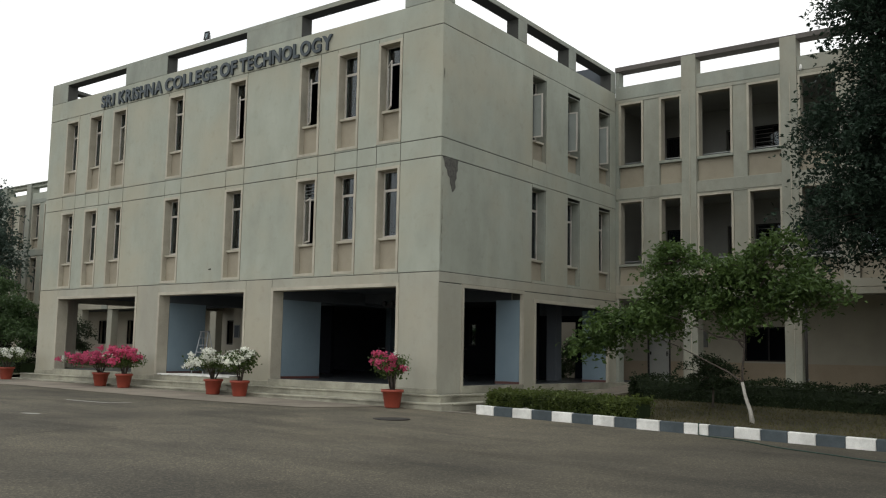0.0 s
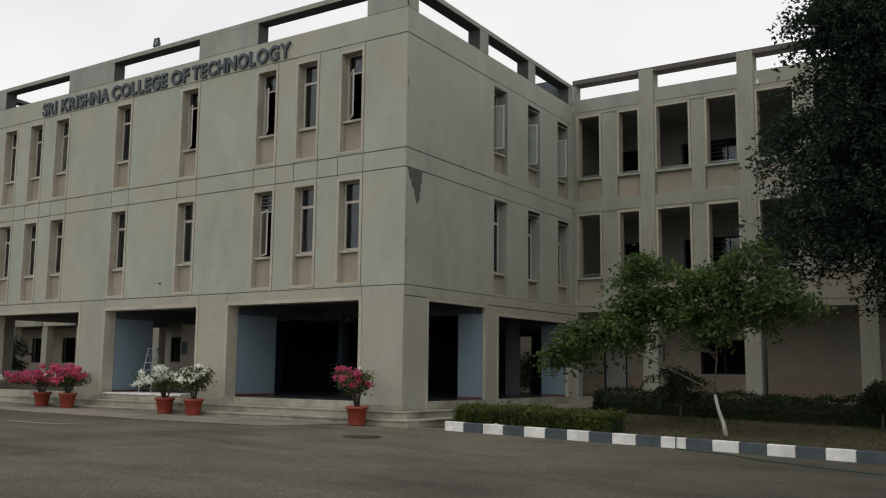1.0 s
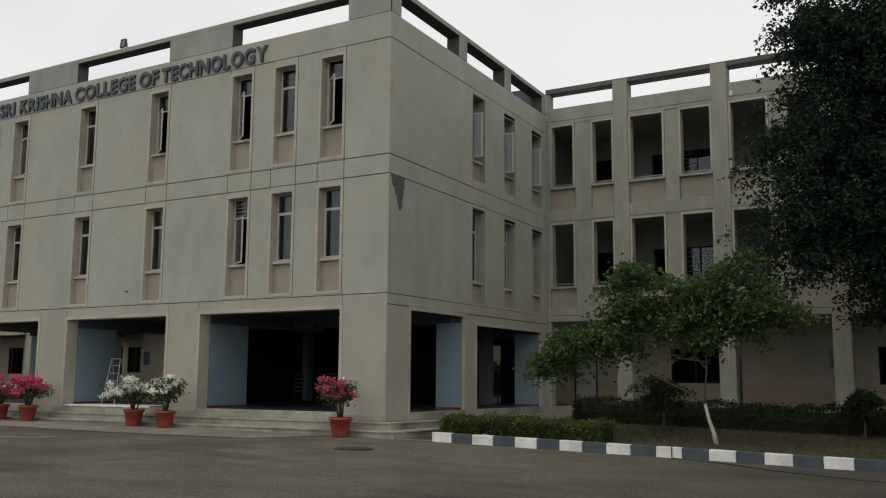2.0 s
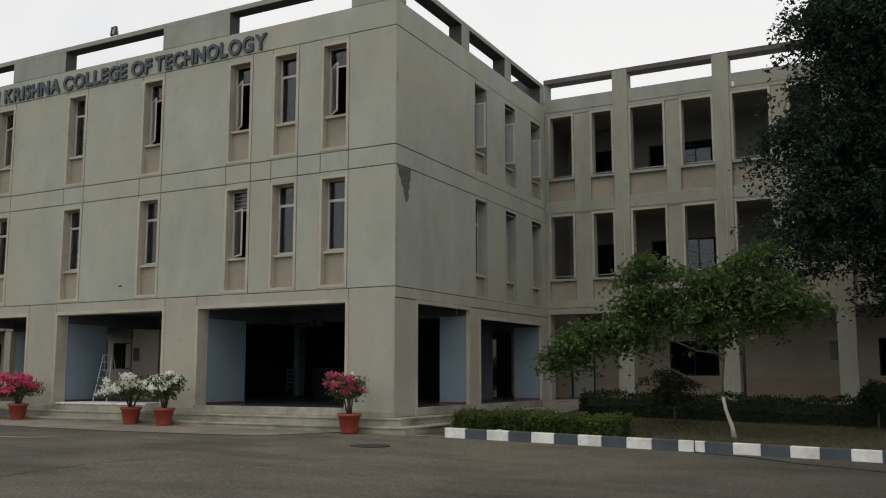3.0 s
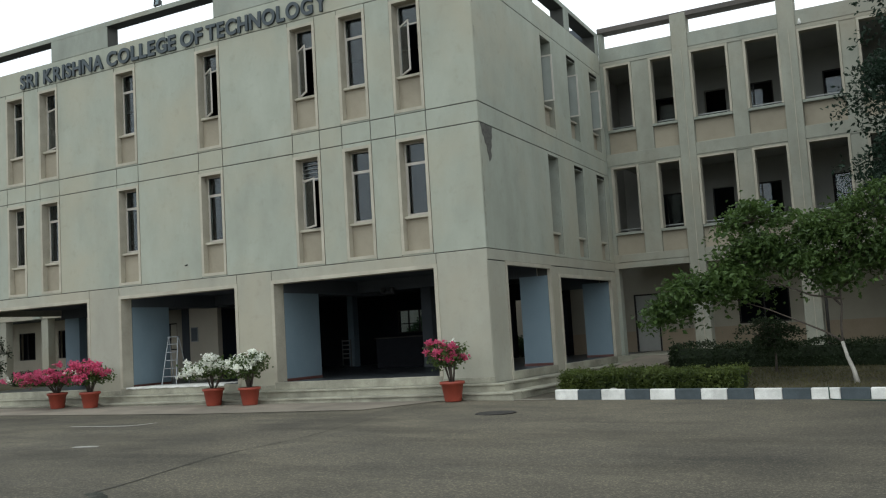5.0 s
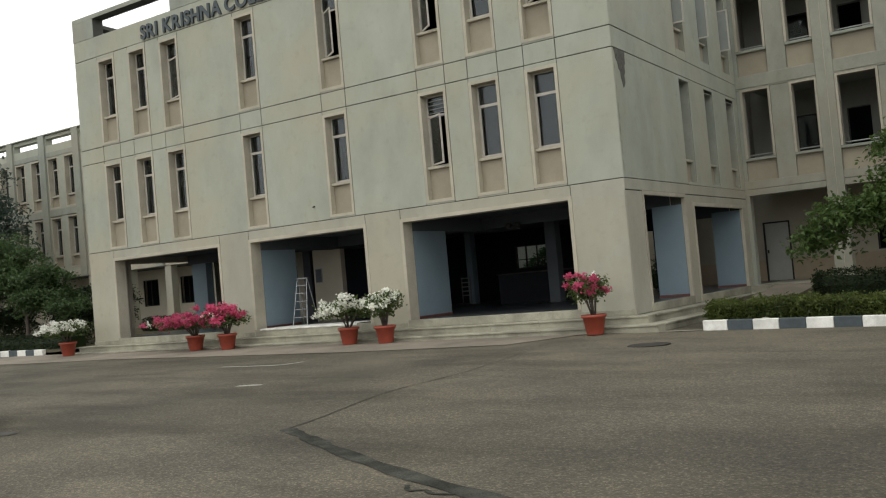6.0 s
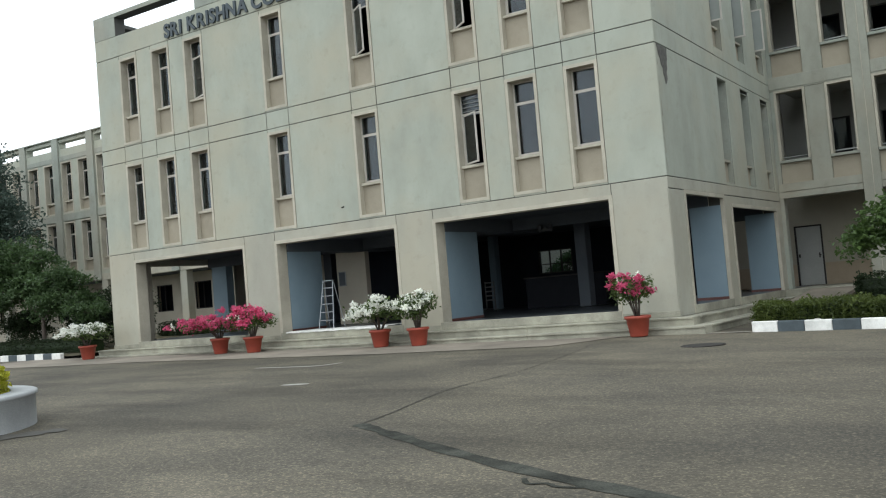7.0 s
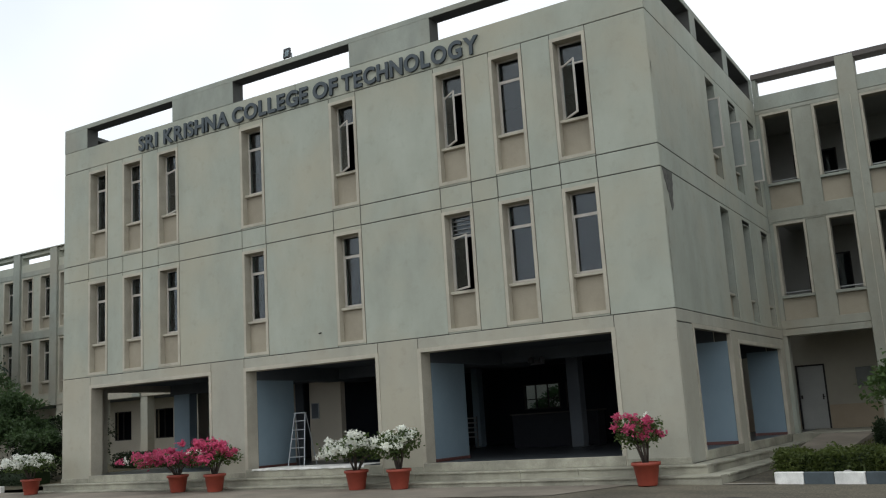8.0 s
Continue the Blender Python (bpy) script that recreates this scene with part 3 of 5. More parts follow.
# ---- trim round openings ----
def surround(bm, u0, u1, z0, z1, w, face, depth, along="x", foot=True):
    """A flat band round an opening, proud of the face."""
    rect = [(u0, u0 + w, z0, z1), (u1 - w, u1, z0, z1), (u0 + w, u1 - w, z1 - w, z1)]
    if foot:
        rect.append((u0 + w, u1 - w, z0, z0 + w))
    for a, b, c, d in rect:
        if along == "x":
            add_box(bm, a, b, face, face + depth, c, d)
        else:
            add_box(bm, face - depth, face, a, b, c, d)


for i, (a, b) in enumerate(OPENINGS):
    bm = bmesh.new()
    surround(bm, a - 0.02, b + 0.02, 0.39, OPEN_TOP + 0.02, 0.10, -0.018, WALL + 0.02, foot=False)
    tagged(structure("trim_%d" % (i + 1), bm, M_TRIM, "cream painted band round the lobby opening", "trim"))
for i, (a, b, t) in enumerate(SIDE_OPENINGS):
    bm = bmesh.new()
    surround(bm, a - 0.02, b + 0.02, 0.39, t + 0.02, 0.10, 0.018, 0.10, "y", foot=False)
    structure("trim_%d" % (i + 4), bm, M_TRIM, "cream painted band round the lobby opening", "trim")


for i, (a, b, t) in enumerate(WEST_OPENINGS):
    bm = bmesh.new()
    surround(bm, a - 0.02, b + 0.02, 0.39, t + 0.02, 0.17, WEST + WALL + 0.025, WALL + 0.03, "y", foot=False)
    structure("trim_%d" % (i + 6), bm, M_TRIM, "cream painted band round the side opening", "trim")


# ---- windows ----
def build_window(name, w, h, sill, trim, opened, label, depth=0.27):
    """Recessed steel window: origin at the foot of its surround, on the wall face; x along the wall, y inwards."""
    ob = thing(name, label, "window", kind="structure")
    t = 0.085
    bm = bmesh.new()
    if trim:
        surround(bm, 0.0, w, 0.0, h, t, -0.014, WALL + 0.03)
        part("surround", bm, M_TRIM, ob, "cream painted surround")
    else:
        t = 0.02
        surround(bm, 0.0, w, 0.0, h, t, 0.03, WALL - 0.02)
        # the darker grey stands for shade inside the recess
        part("surround", bm, M_PARAPET, ob, "weathered grey reveal, toned darker for recess shade")
    i0, i1 = t, w - t
    part("apron_panel", box_bm(i0, i1, 0.17, 0.27, t, sill), M_APRON, ob, "peach painted apron panel below the sill")
    part("window_sill", box_bm(i0 - 0.004, i1 + 0.004, 0.075, 0.31, sill, sill + 0.075, 0.01), M_TRIM, ob, "cream projecting sill")
    z0, z1 = sill + 0.075, h - t
    zt = z0 + (z1 - z0) * 0.72
    f = 0.042
    bm = bmesh.new()
    surround(bm, i0, i1, z0, z1, f, depth, 0.05)
    add_box(bm, i0 + f, i1 - f, depth, depth + 0.05, zt - f / 2, zt + f / 2)
    part("window_frame", bm, M_FRAME, ob, "painted steel frame")
    part("pane", box_bm(i0 + f, i1 - f, depth + 0.02, depth + 0.026, zt + f / 2, z1 - f), M_GLASS, ob)
    if opened:
        sash = bmesh.new()
        sw, sh = i1 - i0 - 2 * f, zt - f / 2 - z0 - f
        surround(sash, 0.0, sw, 0.0, sh, 0.045, 0.0, 0.035)
        s = part("open_sash", sash, M_FRAME, ob, "steel casement standing open", at=pose(i0 + f, depth, z0 + f, 0, 0, -opened))
        part("pane", box_bm(0.045, sw - 0.045, 0.014, 0.02, 0.045, sh - 0.045), M_GLASS if trim else M_FROST, s)
    else:
        bm = bmesh.new()
        surround(bm, i0 + f, i1 - f, z0 + f, zt - f / 2, 0.035, depth - 0.012, 0.04)
        part("sash", bm, M_FRAME, ob)
        part("pane", box_bm(i0 + f + 0.035, i1 - f - 0.035, depth + 0.01, depth + 0.016, z0 + f + 0.035, zt - f / 2 - 0.035), M_GLASS, ob)
    return ob


LAB_SHUT = "recessed steel window with cream surround and peach apron, shut"
LAB_OPEN = "recessed steel window with cream surround, one casement standing open"
OPENED = {(1, 4): 34, (1, 5): 38, (1, 7): 40, (0, 5): 30, (1, 2): 18}
number = 0
proto = {}
for s, (z0, z1) in enumerate(WINDOW_SETS):
    for k, x in enumerate(WINDOWS_X):
        number += 1
        angle = OPENED.get((s, k), 0)
        at = Matrix.Translation((x, 0.0, z0))
        if angle in proto:
            w = copy_thing(proto[angle], at)
            w.name = "window_%d" % number
        else:
            w = build_window("window_%d" % number, WIN_W, z1 - z0, 0.93, True, angle, LAB_OPEN if angle else LAB_SHUT)
            w.matrix_basis = at
            proto[angle] = w
for face, turn in ((0.0, 90), (WEST, -90)):
    proto = {}
    for s, (z0, z1) in enumerate(SIDE_SETS):
        for k, y in enumerate(SIDE_Y):
            number += 1
            angle = 88 if (s == 1 and turn == 90) else 0
            ym = y + SIDE_W / 2
            shrink = (dip(z1, ym) - dip(z0, ym)) / (z1 - z0)
            at = Matrix.Translation((face, y if turn == 90 else y + SIDE_W, dip(z0, ym))) @ Matrix.Rotation(radians(turn), 4, "Z") @ Matrix.Diagonal((1, 1, shrink, 1))
            if angle in proto:
                w = copy_thing(proto[angle], at)
                w.name = "window_%d" % number
            else:
                w = build_window("window_%d" % number, SIDE_W, z1 - z0, 0.62, False, angle, "narrow recessed steel window in the end wall" + (", casement standing wide open" if angle else ""), 0.385 if angle else 0.32)
                w.matrix_basis = at
                proto[angle] = w

# ---- lobby: partitions, columns, beams ----


def blue_wall(name, x0, x1, y0, y1, top=3.1):
    bm = box_bm(x0, x1, y0, y1, FLOOR, top)
    w = structure(name, bm, M_BLUE, "pale blue painted lobby wall with dark red skirting", "wall")
    part("skirting", box_bm(x0 - 0.012, x1 + 0.012, y0 - 0.012, y1 + 0.012, FLOOR, FLOOR + 0.075), M_SKIRT, w, "dark red skirting")
    return w


blue_wall("partition_1", -13.1, -12.68, WALL + 0.02, 2.02)
blue_wall("partition_2", -7.1, -6.69, WALL + 0.02, 2.1)
blue_wall("partition_3", -0.95, -0.09, 4.06, 4.155, 3.16)
blue_wall("partition_4", -1.0, -0.09, 9.44, 9.545, 3.08)
blue_wall("partition_5", -20.28, -19.5, 4.24, 4.6, 3.15)
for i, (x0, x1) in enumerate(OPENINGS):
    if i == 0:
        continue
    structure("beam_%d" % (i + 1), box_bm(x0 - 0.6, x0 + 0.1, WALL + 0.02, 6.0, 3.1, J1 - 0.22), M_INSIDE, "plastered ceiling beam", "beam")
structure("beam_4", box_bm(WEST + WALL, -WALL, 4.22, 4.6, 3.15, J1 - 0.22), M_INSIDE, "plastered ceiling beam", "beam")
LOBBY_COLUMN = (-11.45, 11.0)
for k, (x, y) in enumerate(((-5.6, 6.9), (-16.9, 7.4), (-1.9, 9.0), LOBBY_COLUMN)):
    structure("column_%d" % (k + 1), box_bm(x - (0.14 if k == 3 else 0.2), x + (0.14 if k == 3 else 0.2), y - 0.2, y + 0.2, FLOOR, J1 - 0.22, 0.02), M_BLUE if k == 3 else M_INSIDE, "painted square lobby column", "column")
# rear of the lobby: wall near black for shade, openings to a court behind
REAR = 13.2
REAR_HOLES = [(-10.65, -9.1, 1.85, 2.82), (-8.85, -8.45, 1.85, 2.80)]
COURT_DOOR = (-5.3, -3.5, FLOOR, 2.85)
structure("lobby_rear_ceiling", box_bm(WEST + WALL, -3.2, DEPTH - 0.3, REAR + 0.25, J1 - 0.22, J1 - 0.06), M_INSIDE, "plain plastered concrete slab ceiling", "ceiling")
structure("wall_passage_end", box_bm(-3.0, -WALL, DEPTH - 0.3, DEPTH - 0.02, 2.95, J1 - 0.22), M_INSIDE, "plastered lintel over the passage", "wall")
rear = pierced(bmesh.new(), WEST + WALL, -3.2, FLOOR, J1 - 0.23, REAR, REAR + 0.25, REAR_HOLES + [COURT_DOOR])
structure("wall_rear", rear, M_UNLIT, "lobby back wall near black for shade, with small windows to a court", "wall")
# added backing wall, blocks the sky behind the rear windows
structure("wall_court", box_bm(-24.0, -3.2, 16.5, 16.8, -0.2, 11.0), M_CREAM, "cream wall added across the court to keep the rear windows dim", "wall")
for i, (a, b, c, d) in enumerate(REAR_HOLES):
    wob = thing("window_%d" % (40 + i), "small lobby back window with dark mullions", "window", kind="structure", at=Matrix.Translation((a, REAR, c)))
    bm = bmesh.new()
    surround(bm, 0, b - a, 0, d - c, 0.05, -0.01, 0.08)
    for k in range(1, 3 if b - a > 1 else 1):
        add_box(bm, (b - a) * k / 3 - 0.025, (b - a) * k / 3 + 0.025, 0.0, 0.06, 0.05, d - c - 0.05)
    add_box(bm, 0.05, b - a - 0.05, 0.0, 0.05, (d - c) * 0.4 - 0.02, (d - c) * 0.4 + 0.02)
    part("window_frame", bm, M_DOORFRAME, wob)
    part("pane", box_bm(0.05, b - a - 0.05, 0.062, 0.067, 0.05, d - c - 0.05), M_GLASS, wob)
structure("wall_lobby_end", pierced(bmesh.new(), WEST + WALL + 0.02, -18.2, FLOOR, J1 - 0.224, 9.0, 9.16, [(-20.1, -19.08, 1.72, 2.86)]), M_CREAM, "cream painted lobby wall with a dark window", "wall")
structure("wall_lobby", box_bm(-14.25, -12.93, 4.62, 4.85, FLOOR, J1 - 0.22), M_CREAM, "cream painted inner lobby wall", "wall")
# backdrop added where the deep lobby is only dark
structure("wall_stair", box_bm(-15.6, -11.5, 7.4, 7.6, FLOOR, J1 - 0.22), M_UNLIT, "wall added deep in the lobby, near black for shade", "wall")
notice = thing("notice_board", "small grey notice board on the cream lobby wall", "notice board", at=Matrix.Translation((-14.17, 4.62, 1.95)))
part("board", box_bm(0, 0.33, -0.03, 0.0, 0, 0.52, 0.004), M_STEEL, notice)
part("sheet", box_bm(0.03, 0.30, -0.034, -0.03, 0.03, 0.49), M_INSIDE, notice)
counter = thing("counter", "long timber reception counter in the lobby, darkened for shade", "counter", at=Matrix.Translation((-8.3, 7.7, FLOOR)))
part("body", box_bm(0, 3.0, 0, 0.55, 0, 1.05, 0.01), M_COUNTER, counter)
part("countertop", box_bm(-0.06, 3.06, -0.06, 0.6, 1.05, 1.1, 0.01), M_IRON, counter, "dark top")
rack = thing("display_rack", "slatted pale metal rack standing before a lobby column", "rack", at=Matrix.Translation((LOBBY_COLUMN[0], LOBBY_COLUMN[1] - 0.55, FLOOR)))
for sx in (-0.2, 0.2):
    part("upright", box_bm(sx - 0.015, sx + 0.015, -0.02, 0.02, 0.0, 1.12), M_BOXGREY, rack)
    part("foot", box_bm(sx - 0.02, sx + 0.02, -0.2, 0.2, 0.0, 0.03, 0.005), M_BOXGREY, rack)
for k in range(5):
    part("slat", box_bm(-0.2, 0.2, -0.035, -0.021, 0.36 + 0.17 * k, 0.41 + 0.17 * k), M_STEEL, rack)
spot = thing("ceiling_lamp", "small black twin spot lamp under the lobby beam", "lamp", at=Matrix.Translation((-5.5, 4.2, 3.06)))
part("lamp_bar", box_bm(-0.22, 0.22, -0.06, 0.02, -0.05, 0.09, 0.008), M_BLACK, spot)
for s in (-1, 1):
    part("lamp_head", revolve([(0.03, -0.02), (0.075, 0.0), (0.085, 0.13), (0.03, 0.16)], 14), M_BLACK, spot, at=Matrix.Translation((s * 0.17, -0.08, 0.02)))

# ---- east wing: open verandahs behind paired piers ----
WY, WB, WTOP = 10.05, 13.5, 11.93
W_EAST = 27.0
wide, period = 2.82, 3.405
piers = [(wide + period * i, 0.53, True) for i in range(8)] + [(wide + period * i + 1.77, 0.48, False) for i in range(-1, 7)]
piers[8] = (1.40, 0.60, False)
wing = thing("wing_east", "grey-green concrete wing with open verandahs and tall piers", "building", kind="structure")
for x, w, big in piers:
    if big:
        part("pier", box_bm(x - w / 2, x + w / 2, WY - 0.07, WY + 0.38, 0.3, WTOP - 0.04, 0.012), M_WING, wing)
        part("pier_rib", box_bm(x + 0.03, x + 0.05, WY - 0.085, WY - 0.06, 0.4, 10.6), M_TRIM, wing)
    else:
        part("pier", box_bm(x - w / 2, x + w / 2, WY, WY + 0.34, J1 + 0.004, 10.62, 0.012), M_WING, wing)
part("pier", box_bm(0.004, 0.13, WY, WY + 0.34, 0.3, WTOP - 0.02), M_PARAPET, wing)
for z0, z1, d in ((3.52, J1, 0.36), (J1 + 0.012, 3.99, 0.36), (7.02, J2 + 0.12, 0.36), (J2 + 0.132, J3, 0.36), (10.58, 10.70, 0.36), (10.712, 11.19, 0.36), (11.76, WTOP, 0.45)):
    part("beam", box_bm(0.004, W_EAST, WY - 0.02 if z1 != WTOP else WY - 0.06, WY + d, z0, z1, 0.008), M_COPING if z1 == WTOP else M_PARAPET if z0 > 10.65 else M_WING, wing)
edge = sorted([(x - w / 2, x + w / 2) for x, w, b in piers] + [(0.0, 0.13)])
for (a0, a1), (b0, b1) in zip(edge, edge[1:]):
    for bot, sill, top in ((3.99, 4.66, 7.02), (7.47, 8.22, 10.58)):
        part("apron_panel", box_bm(a1 + 0.002, b0 - 0.002, WY + 0.1, WY + 0.26, bot, sill), M_APRON, wing, "peach painted apron panel")
        part("sill", box_bm(a1 + 0.002, b0 - 0.002, WY - 0.015, WY + 0.32, sill, sill + 0.09, 0.01), M_PARAPET, wing)
        rail = bmesh.new()
        tube(rail, [(a1 + 0.01, WY + 0.3, sill + 0.2), (b0 - 0.01, WY + 0.3, sill + 0.2)], [0.022, 0.022], 8)
        part("handrail", rail, M_STEEL, wing, "thin grey metal handrail")
        bm = bmesh.new()
        for u in (a1 + 0.003, b0 - 0.078):
            add_box(bm, u, u + 0.075, WY - 0.025, WY + 0.3, sill + 0.09, top - 0.002)
        add_box(bm, a1 + 0.078, b0 - 0.078, WY - 0.025, WY + 0.3, top - 0.075, top - 0.002)
        part("opening_trim", bm, M_TRIM, wing, "cream painted band round the opening")
for z in (J1 - 0.02, J2 + 0.3):
    part("verandah_slab", box_bm(0.004, W_EAST, WY + 0.37, WB, z, z + 0.14), M_VERANDAH, wing)
part("roof_slab", box_bm(-3.2, W_EAST, WY + 0.37, WB + 6, 10.75, 10.95), M_VERANDAH, wing)
# inner wall of the verandahs
DOOR_X, DOOR_W, DOOR_H = -0.48, 0.94, 2.12
room_holes = [(DOOR_X, DOOR_X + DOOR_W, FLOOR, FLOOR + DOOR_H)]
UPPER_WINDOWS = [(0.35, 1.75), (3.8, 5.15), (6.8, 8.0), (10.2, 11.4), (13.6, 14.8), (17.0, 18.2)]
UPPER_DOORS = [(2.75, 3.5), (9.0, 9.8)]
for a, b in UPPER_WINDOWS:
    room_holes += [(a, b, 5.1, 6.35), (a, b, 8.9, 9.95)]
for a, b in UPPER_DOORS:
    room_holes += [(a, b, 4.0, 6.35), (a, b, 7.5, 9.95)]
GROUND_WINDOWS = [(3.3, 5.05), (10.2, 11.5)]
room_holes += [(a, b, 1.42, 2.65) for a, b in GROUND_WINDOWS]
structure("wall_verandah", pierced(bmesh.new(), -3.0, W_EAST, J1, 10.75, WB, WB + 0.25, [h for h in room_holes if h[2] > J1]), M_VERANDAH, "pale grey painted verandah wall with dark windows and doors", "wall")
structure("wall_porch", pierced(bmesh.new(), -3.0, W_EAST, 0.3, J1 - 0.004, WB, WB + 0.25, [h for h in room_holes if h[2] < J1]), M_PORCH, "cream and peach painted ground floor wall", "wall")
for a, b in ((-3.0, DOOR_X - 0.01), (DOOR_X + DOOR_W + 0.01, W_EAST)):
    part("dado", box_bm(a, b, WB - 0.006, WB, 0.3, 1.36), M_PEACH, scene.objects["wall_porch"], "faded peach painted dado")
# room and passage walls carry the indoor shade in their colour
structure("wall_wing_rooms", box_bm(-3.0, W_EAST, WB + 3.0, WB + 3.2, 0.3, 10.75), M_UNLIT, "plain wall of the rooms behind, near black for shade", "wall")
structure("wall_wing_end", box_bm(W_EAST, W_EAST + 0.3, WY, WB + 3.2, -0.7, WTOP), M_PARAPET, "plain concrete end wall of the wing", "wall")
structure("wall_passage", pierced(bmesh.new(), DEPTH - 0.3, WB + 3.2, 0.3, J1, -3.2, -3.0, [(11.0, 13.1, 0.3, 2.9)], "y"), M_UNLIT, "passage wall near black for shade, with a wide opening", "wall")
structure("wall_verandah_end", box_bm(-0.62, -0.5, DEPTH + 0.02, WB, J1 + 0.15, 10.75), M_VERANDAH, "grey plastered end wall of the verandahs", "wall")
structure("wing_floor", box_bm(0.06, W_EAST, 9.4, WB, -0.6, FLOOR - 0.004), M_STONE, "pale stone verandah floor", "floor")


def room_window(n, a, b, z0, z1, y, bars=True, glazed=True):
    ob = thing("window_%d" % n, ("dark verandah window with thin grey frame" if glazed else "dark open window with thin grey frame") + (" and bars" if bars else ""), "window", kind="structure", at=Matrix.Translation((a, y, z0)))
    w, h = b - a, z1 - z0
    bm = bmesh.new()
    surround(bm, 0, w, 0, h, 0.05, 0.03, 0.06)
    add_box(bm, w / 2 - 0.02, w / 2 + 0.02, 0.03, 0.09, 0.05, h - 0.05)
    part("window_frame", bm, M_DOORFRAME, ob)
    for i in (0, 1) if glazed else ():
        part("pane", box_bm(0.05 + i * (w / 2 - 0.03), w / 2 - 0.02 + i * (w / 2 - 0.03), 0.06, 0.066, 0.05, h - 0.05), M_GLASS, ob)
    if bars:
        for i in range(1, 7):
            part("bar", box_bm(0.05, w / 2 - 0.02, 0.02, 0.032, h * i / 7 - 0.008, h * i / 7 + 0.008), M_STEEL, ob)
    return ob


for i, (a, b) in enumerate(UPPER_WINDOWS):
    room_window(60 + 2 * i, a, b, 5.1, 6.35, WB, i % 2 == 1)
    room_window(61 + 2 * i, a, b, 8.9, 9.95, WB, i % 2 == 1)
for i, (a, b) in enumerate(GROUND_WINDOWS):
    room_window(80 + i, a, b, 1.42, 2.65, WB, False, False)
room_window(90, -20.1, -19.08, 1.72, 2.86, 9.0, False, False)

door = thing("door_1", "shut grey flush door in a dark timber frame", "door", kind="structure", at=Matrix.Translation((DOOR_X, WB, FLOOR)))
bm = bmesh.new()
surround(bm, 0, DOOR_W, 0, DOOR_H, 0.055, -0.02, 0.15, foot=False)
part("door_frame", bm, M_DOORFRAME, door, "dark timber frame")
leaf = part("door_leaf", box_bm(0.057, DOOR_W - 0.057, 0.03, 0.075, 0.01, DOOR_H - 0.057, 0.004), M_DOOR, door, "grey painted leaf")
bm = box_bm(DOOR_W - 0.17, DOOR_W - 0.13, -0.005, 0.03, 0.95, 1.13)
add_box(bm, DOOR_W - 0.17, DOOR_W - 0.09, -0.03, -0.005, 1.03, 1.06)
part("door_handle", bm, M_IRON, leaf, "dark lever handle")
bm = box_bm(0.08, 0.14, 0.0, 0.03, 1.0, 1.12)
part("hinge_plate", bm, M_IRON, leaf)
box = thing("meter_box", "flat grey metal meter box on the verandah wall", "meter box", at=Matrix.Translation((1.42, WB, FLOOR + 1.30)))
case = part("case", box_bm(0, 0.52, -0.12, 0.0, 0, 0.62, 0.008), M_BOXGREY, box)
part("box_door", box_bm(0.03, 0.49, -0.135, -0.118, 0.03, 0.59, 0.004), M_BOXGREY, case, "grey steel door")

# ---- west wing: rows of recessed windows over a colonnade ----
LX0, LX1, LY = -58.0, WEST - 0.02, 10.05
LTOP = 11.6
BAY, LP, LW = 3.06, -22.95, 0.96
left_x = [LP - BAY * i - s for i in range(11) for s in (0.29, 1.76)]
left_holes = [(x - LW, x, z0, z1) for x in left_x for z0, z1 in ((4.15, 7.03), (7.47, 10.32))]
left_slots = [(LP - BAY * i - 2.75, LP - BAY * i - 0.31, 11.02, 11.40) for i in range(11)]
lw = structure("wall_west_wing", pierced(bmesh.new(), LX0, LX1, 3.62, LTOP, LY, LY + WALL, left_holes + left_slots), M_FACADE, "grey-green concrete wing wall with rows of recessed windows", "wall")
for i in range(12):
    x = LP - BAY * i
    part("pier", box_bm(x - 0.27, x + 0.27, LY - 0.12, LY, 3.62, LTOP + 0.03, 0.01), M_PARAPET, lw)
for z0, z1 in ((6.95 + 0.1, 7.42), (10.36, 10.62), (3.62, 3.95)):
    for i in range(12):
        x = LP - BAY * i
        part("band", box_bm(x - BAY + 0.272, x - 0.272, LY - 0.03, LY, z0, z1, 0.006), M_TRIM if z0 < 4 else M_PARAPET, lw)
part("coping", box_bm(LX0, LX1, LY - 0.13, LY + WALL + 0.05, LTOP, LTOP + 0.06, 0.008), M_PARAPET, lw)
proto_l = None
for s, (z0, h) in enumerate(((4.15, 2.88), (7.47, 2.85))):
    for x in left_x:
        at = Matrix.Translation((x - LW, LY, z0))
        number += 1
        if proto_l is None:
            proto_l = build_window("window_%d" % (number + 100), LW, 2.85, 0.62, True, 0, "recessed steel window of the wing with cream surround")
            proto_l.matrix_basis = at
        else:
            copy_thing(proto_l, at).name = "window_%d" % (number + 100)
for i in range(13):
    x = -22.53 - BAY * i
    structure("column_%d" % (i + 10), box_bm(x - 0.24, x + 0.24, LY + 0.002, LY + 0.42, 0.15, 3.616, 0.015), M_BEIGE, "square concrete column of the colonnade", "column")
cw_holes = [(-23.35 - 3.0 * i - 1.25, -23.35 - 3.0 * i, 1.68, 3.1) for i in range(11)]
structure("wall_colonnade", pierced(bmesh.new(), LX0, LX1, 0.0, 3.62, LY + 2.4, LY + 2.65, cw_holes), M_CREAM, "cream painted wall behind the colonnade with dark windows", "wall")
for i, (a, b, c, d) in enumerate(cw_holes):
    room_window(200 + i, a, b, c, d, LY + 2.4, False, False)
structure("colonnade_floor", box_bm(LX0, WEST - 0.1, LY - 0.5, LY + 2.4, 0.0, 0.52), M_STONE, "pale stone colonnade floor", "floor")
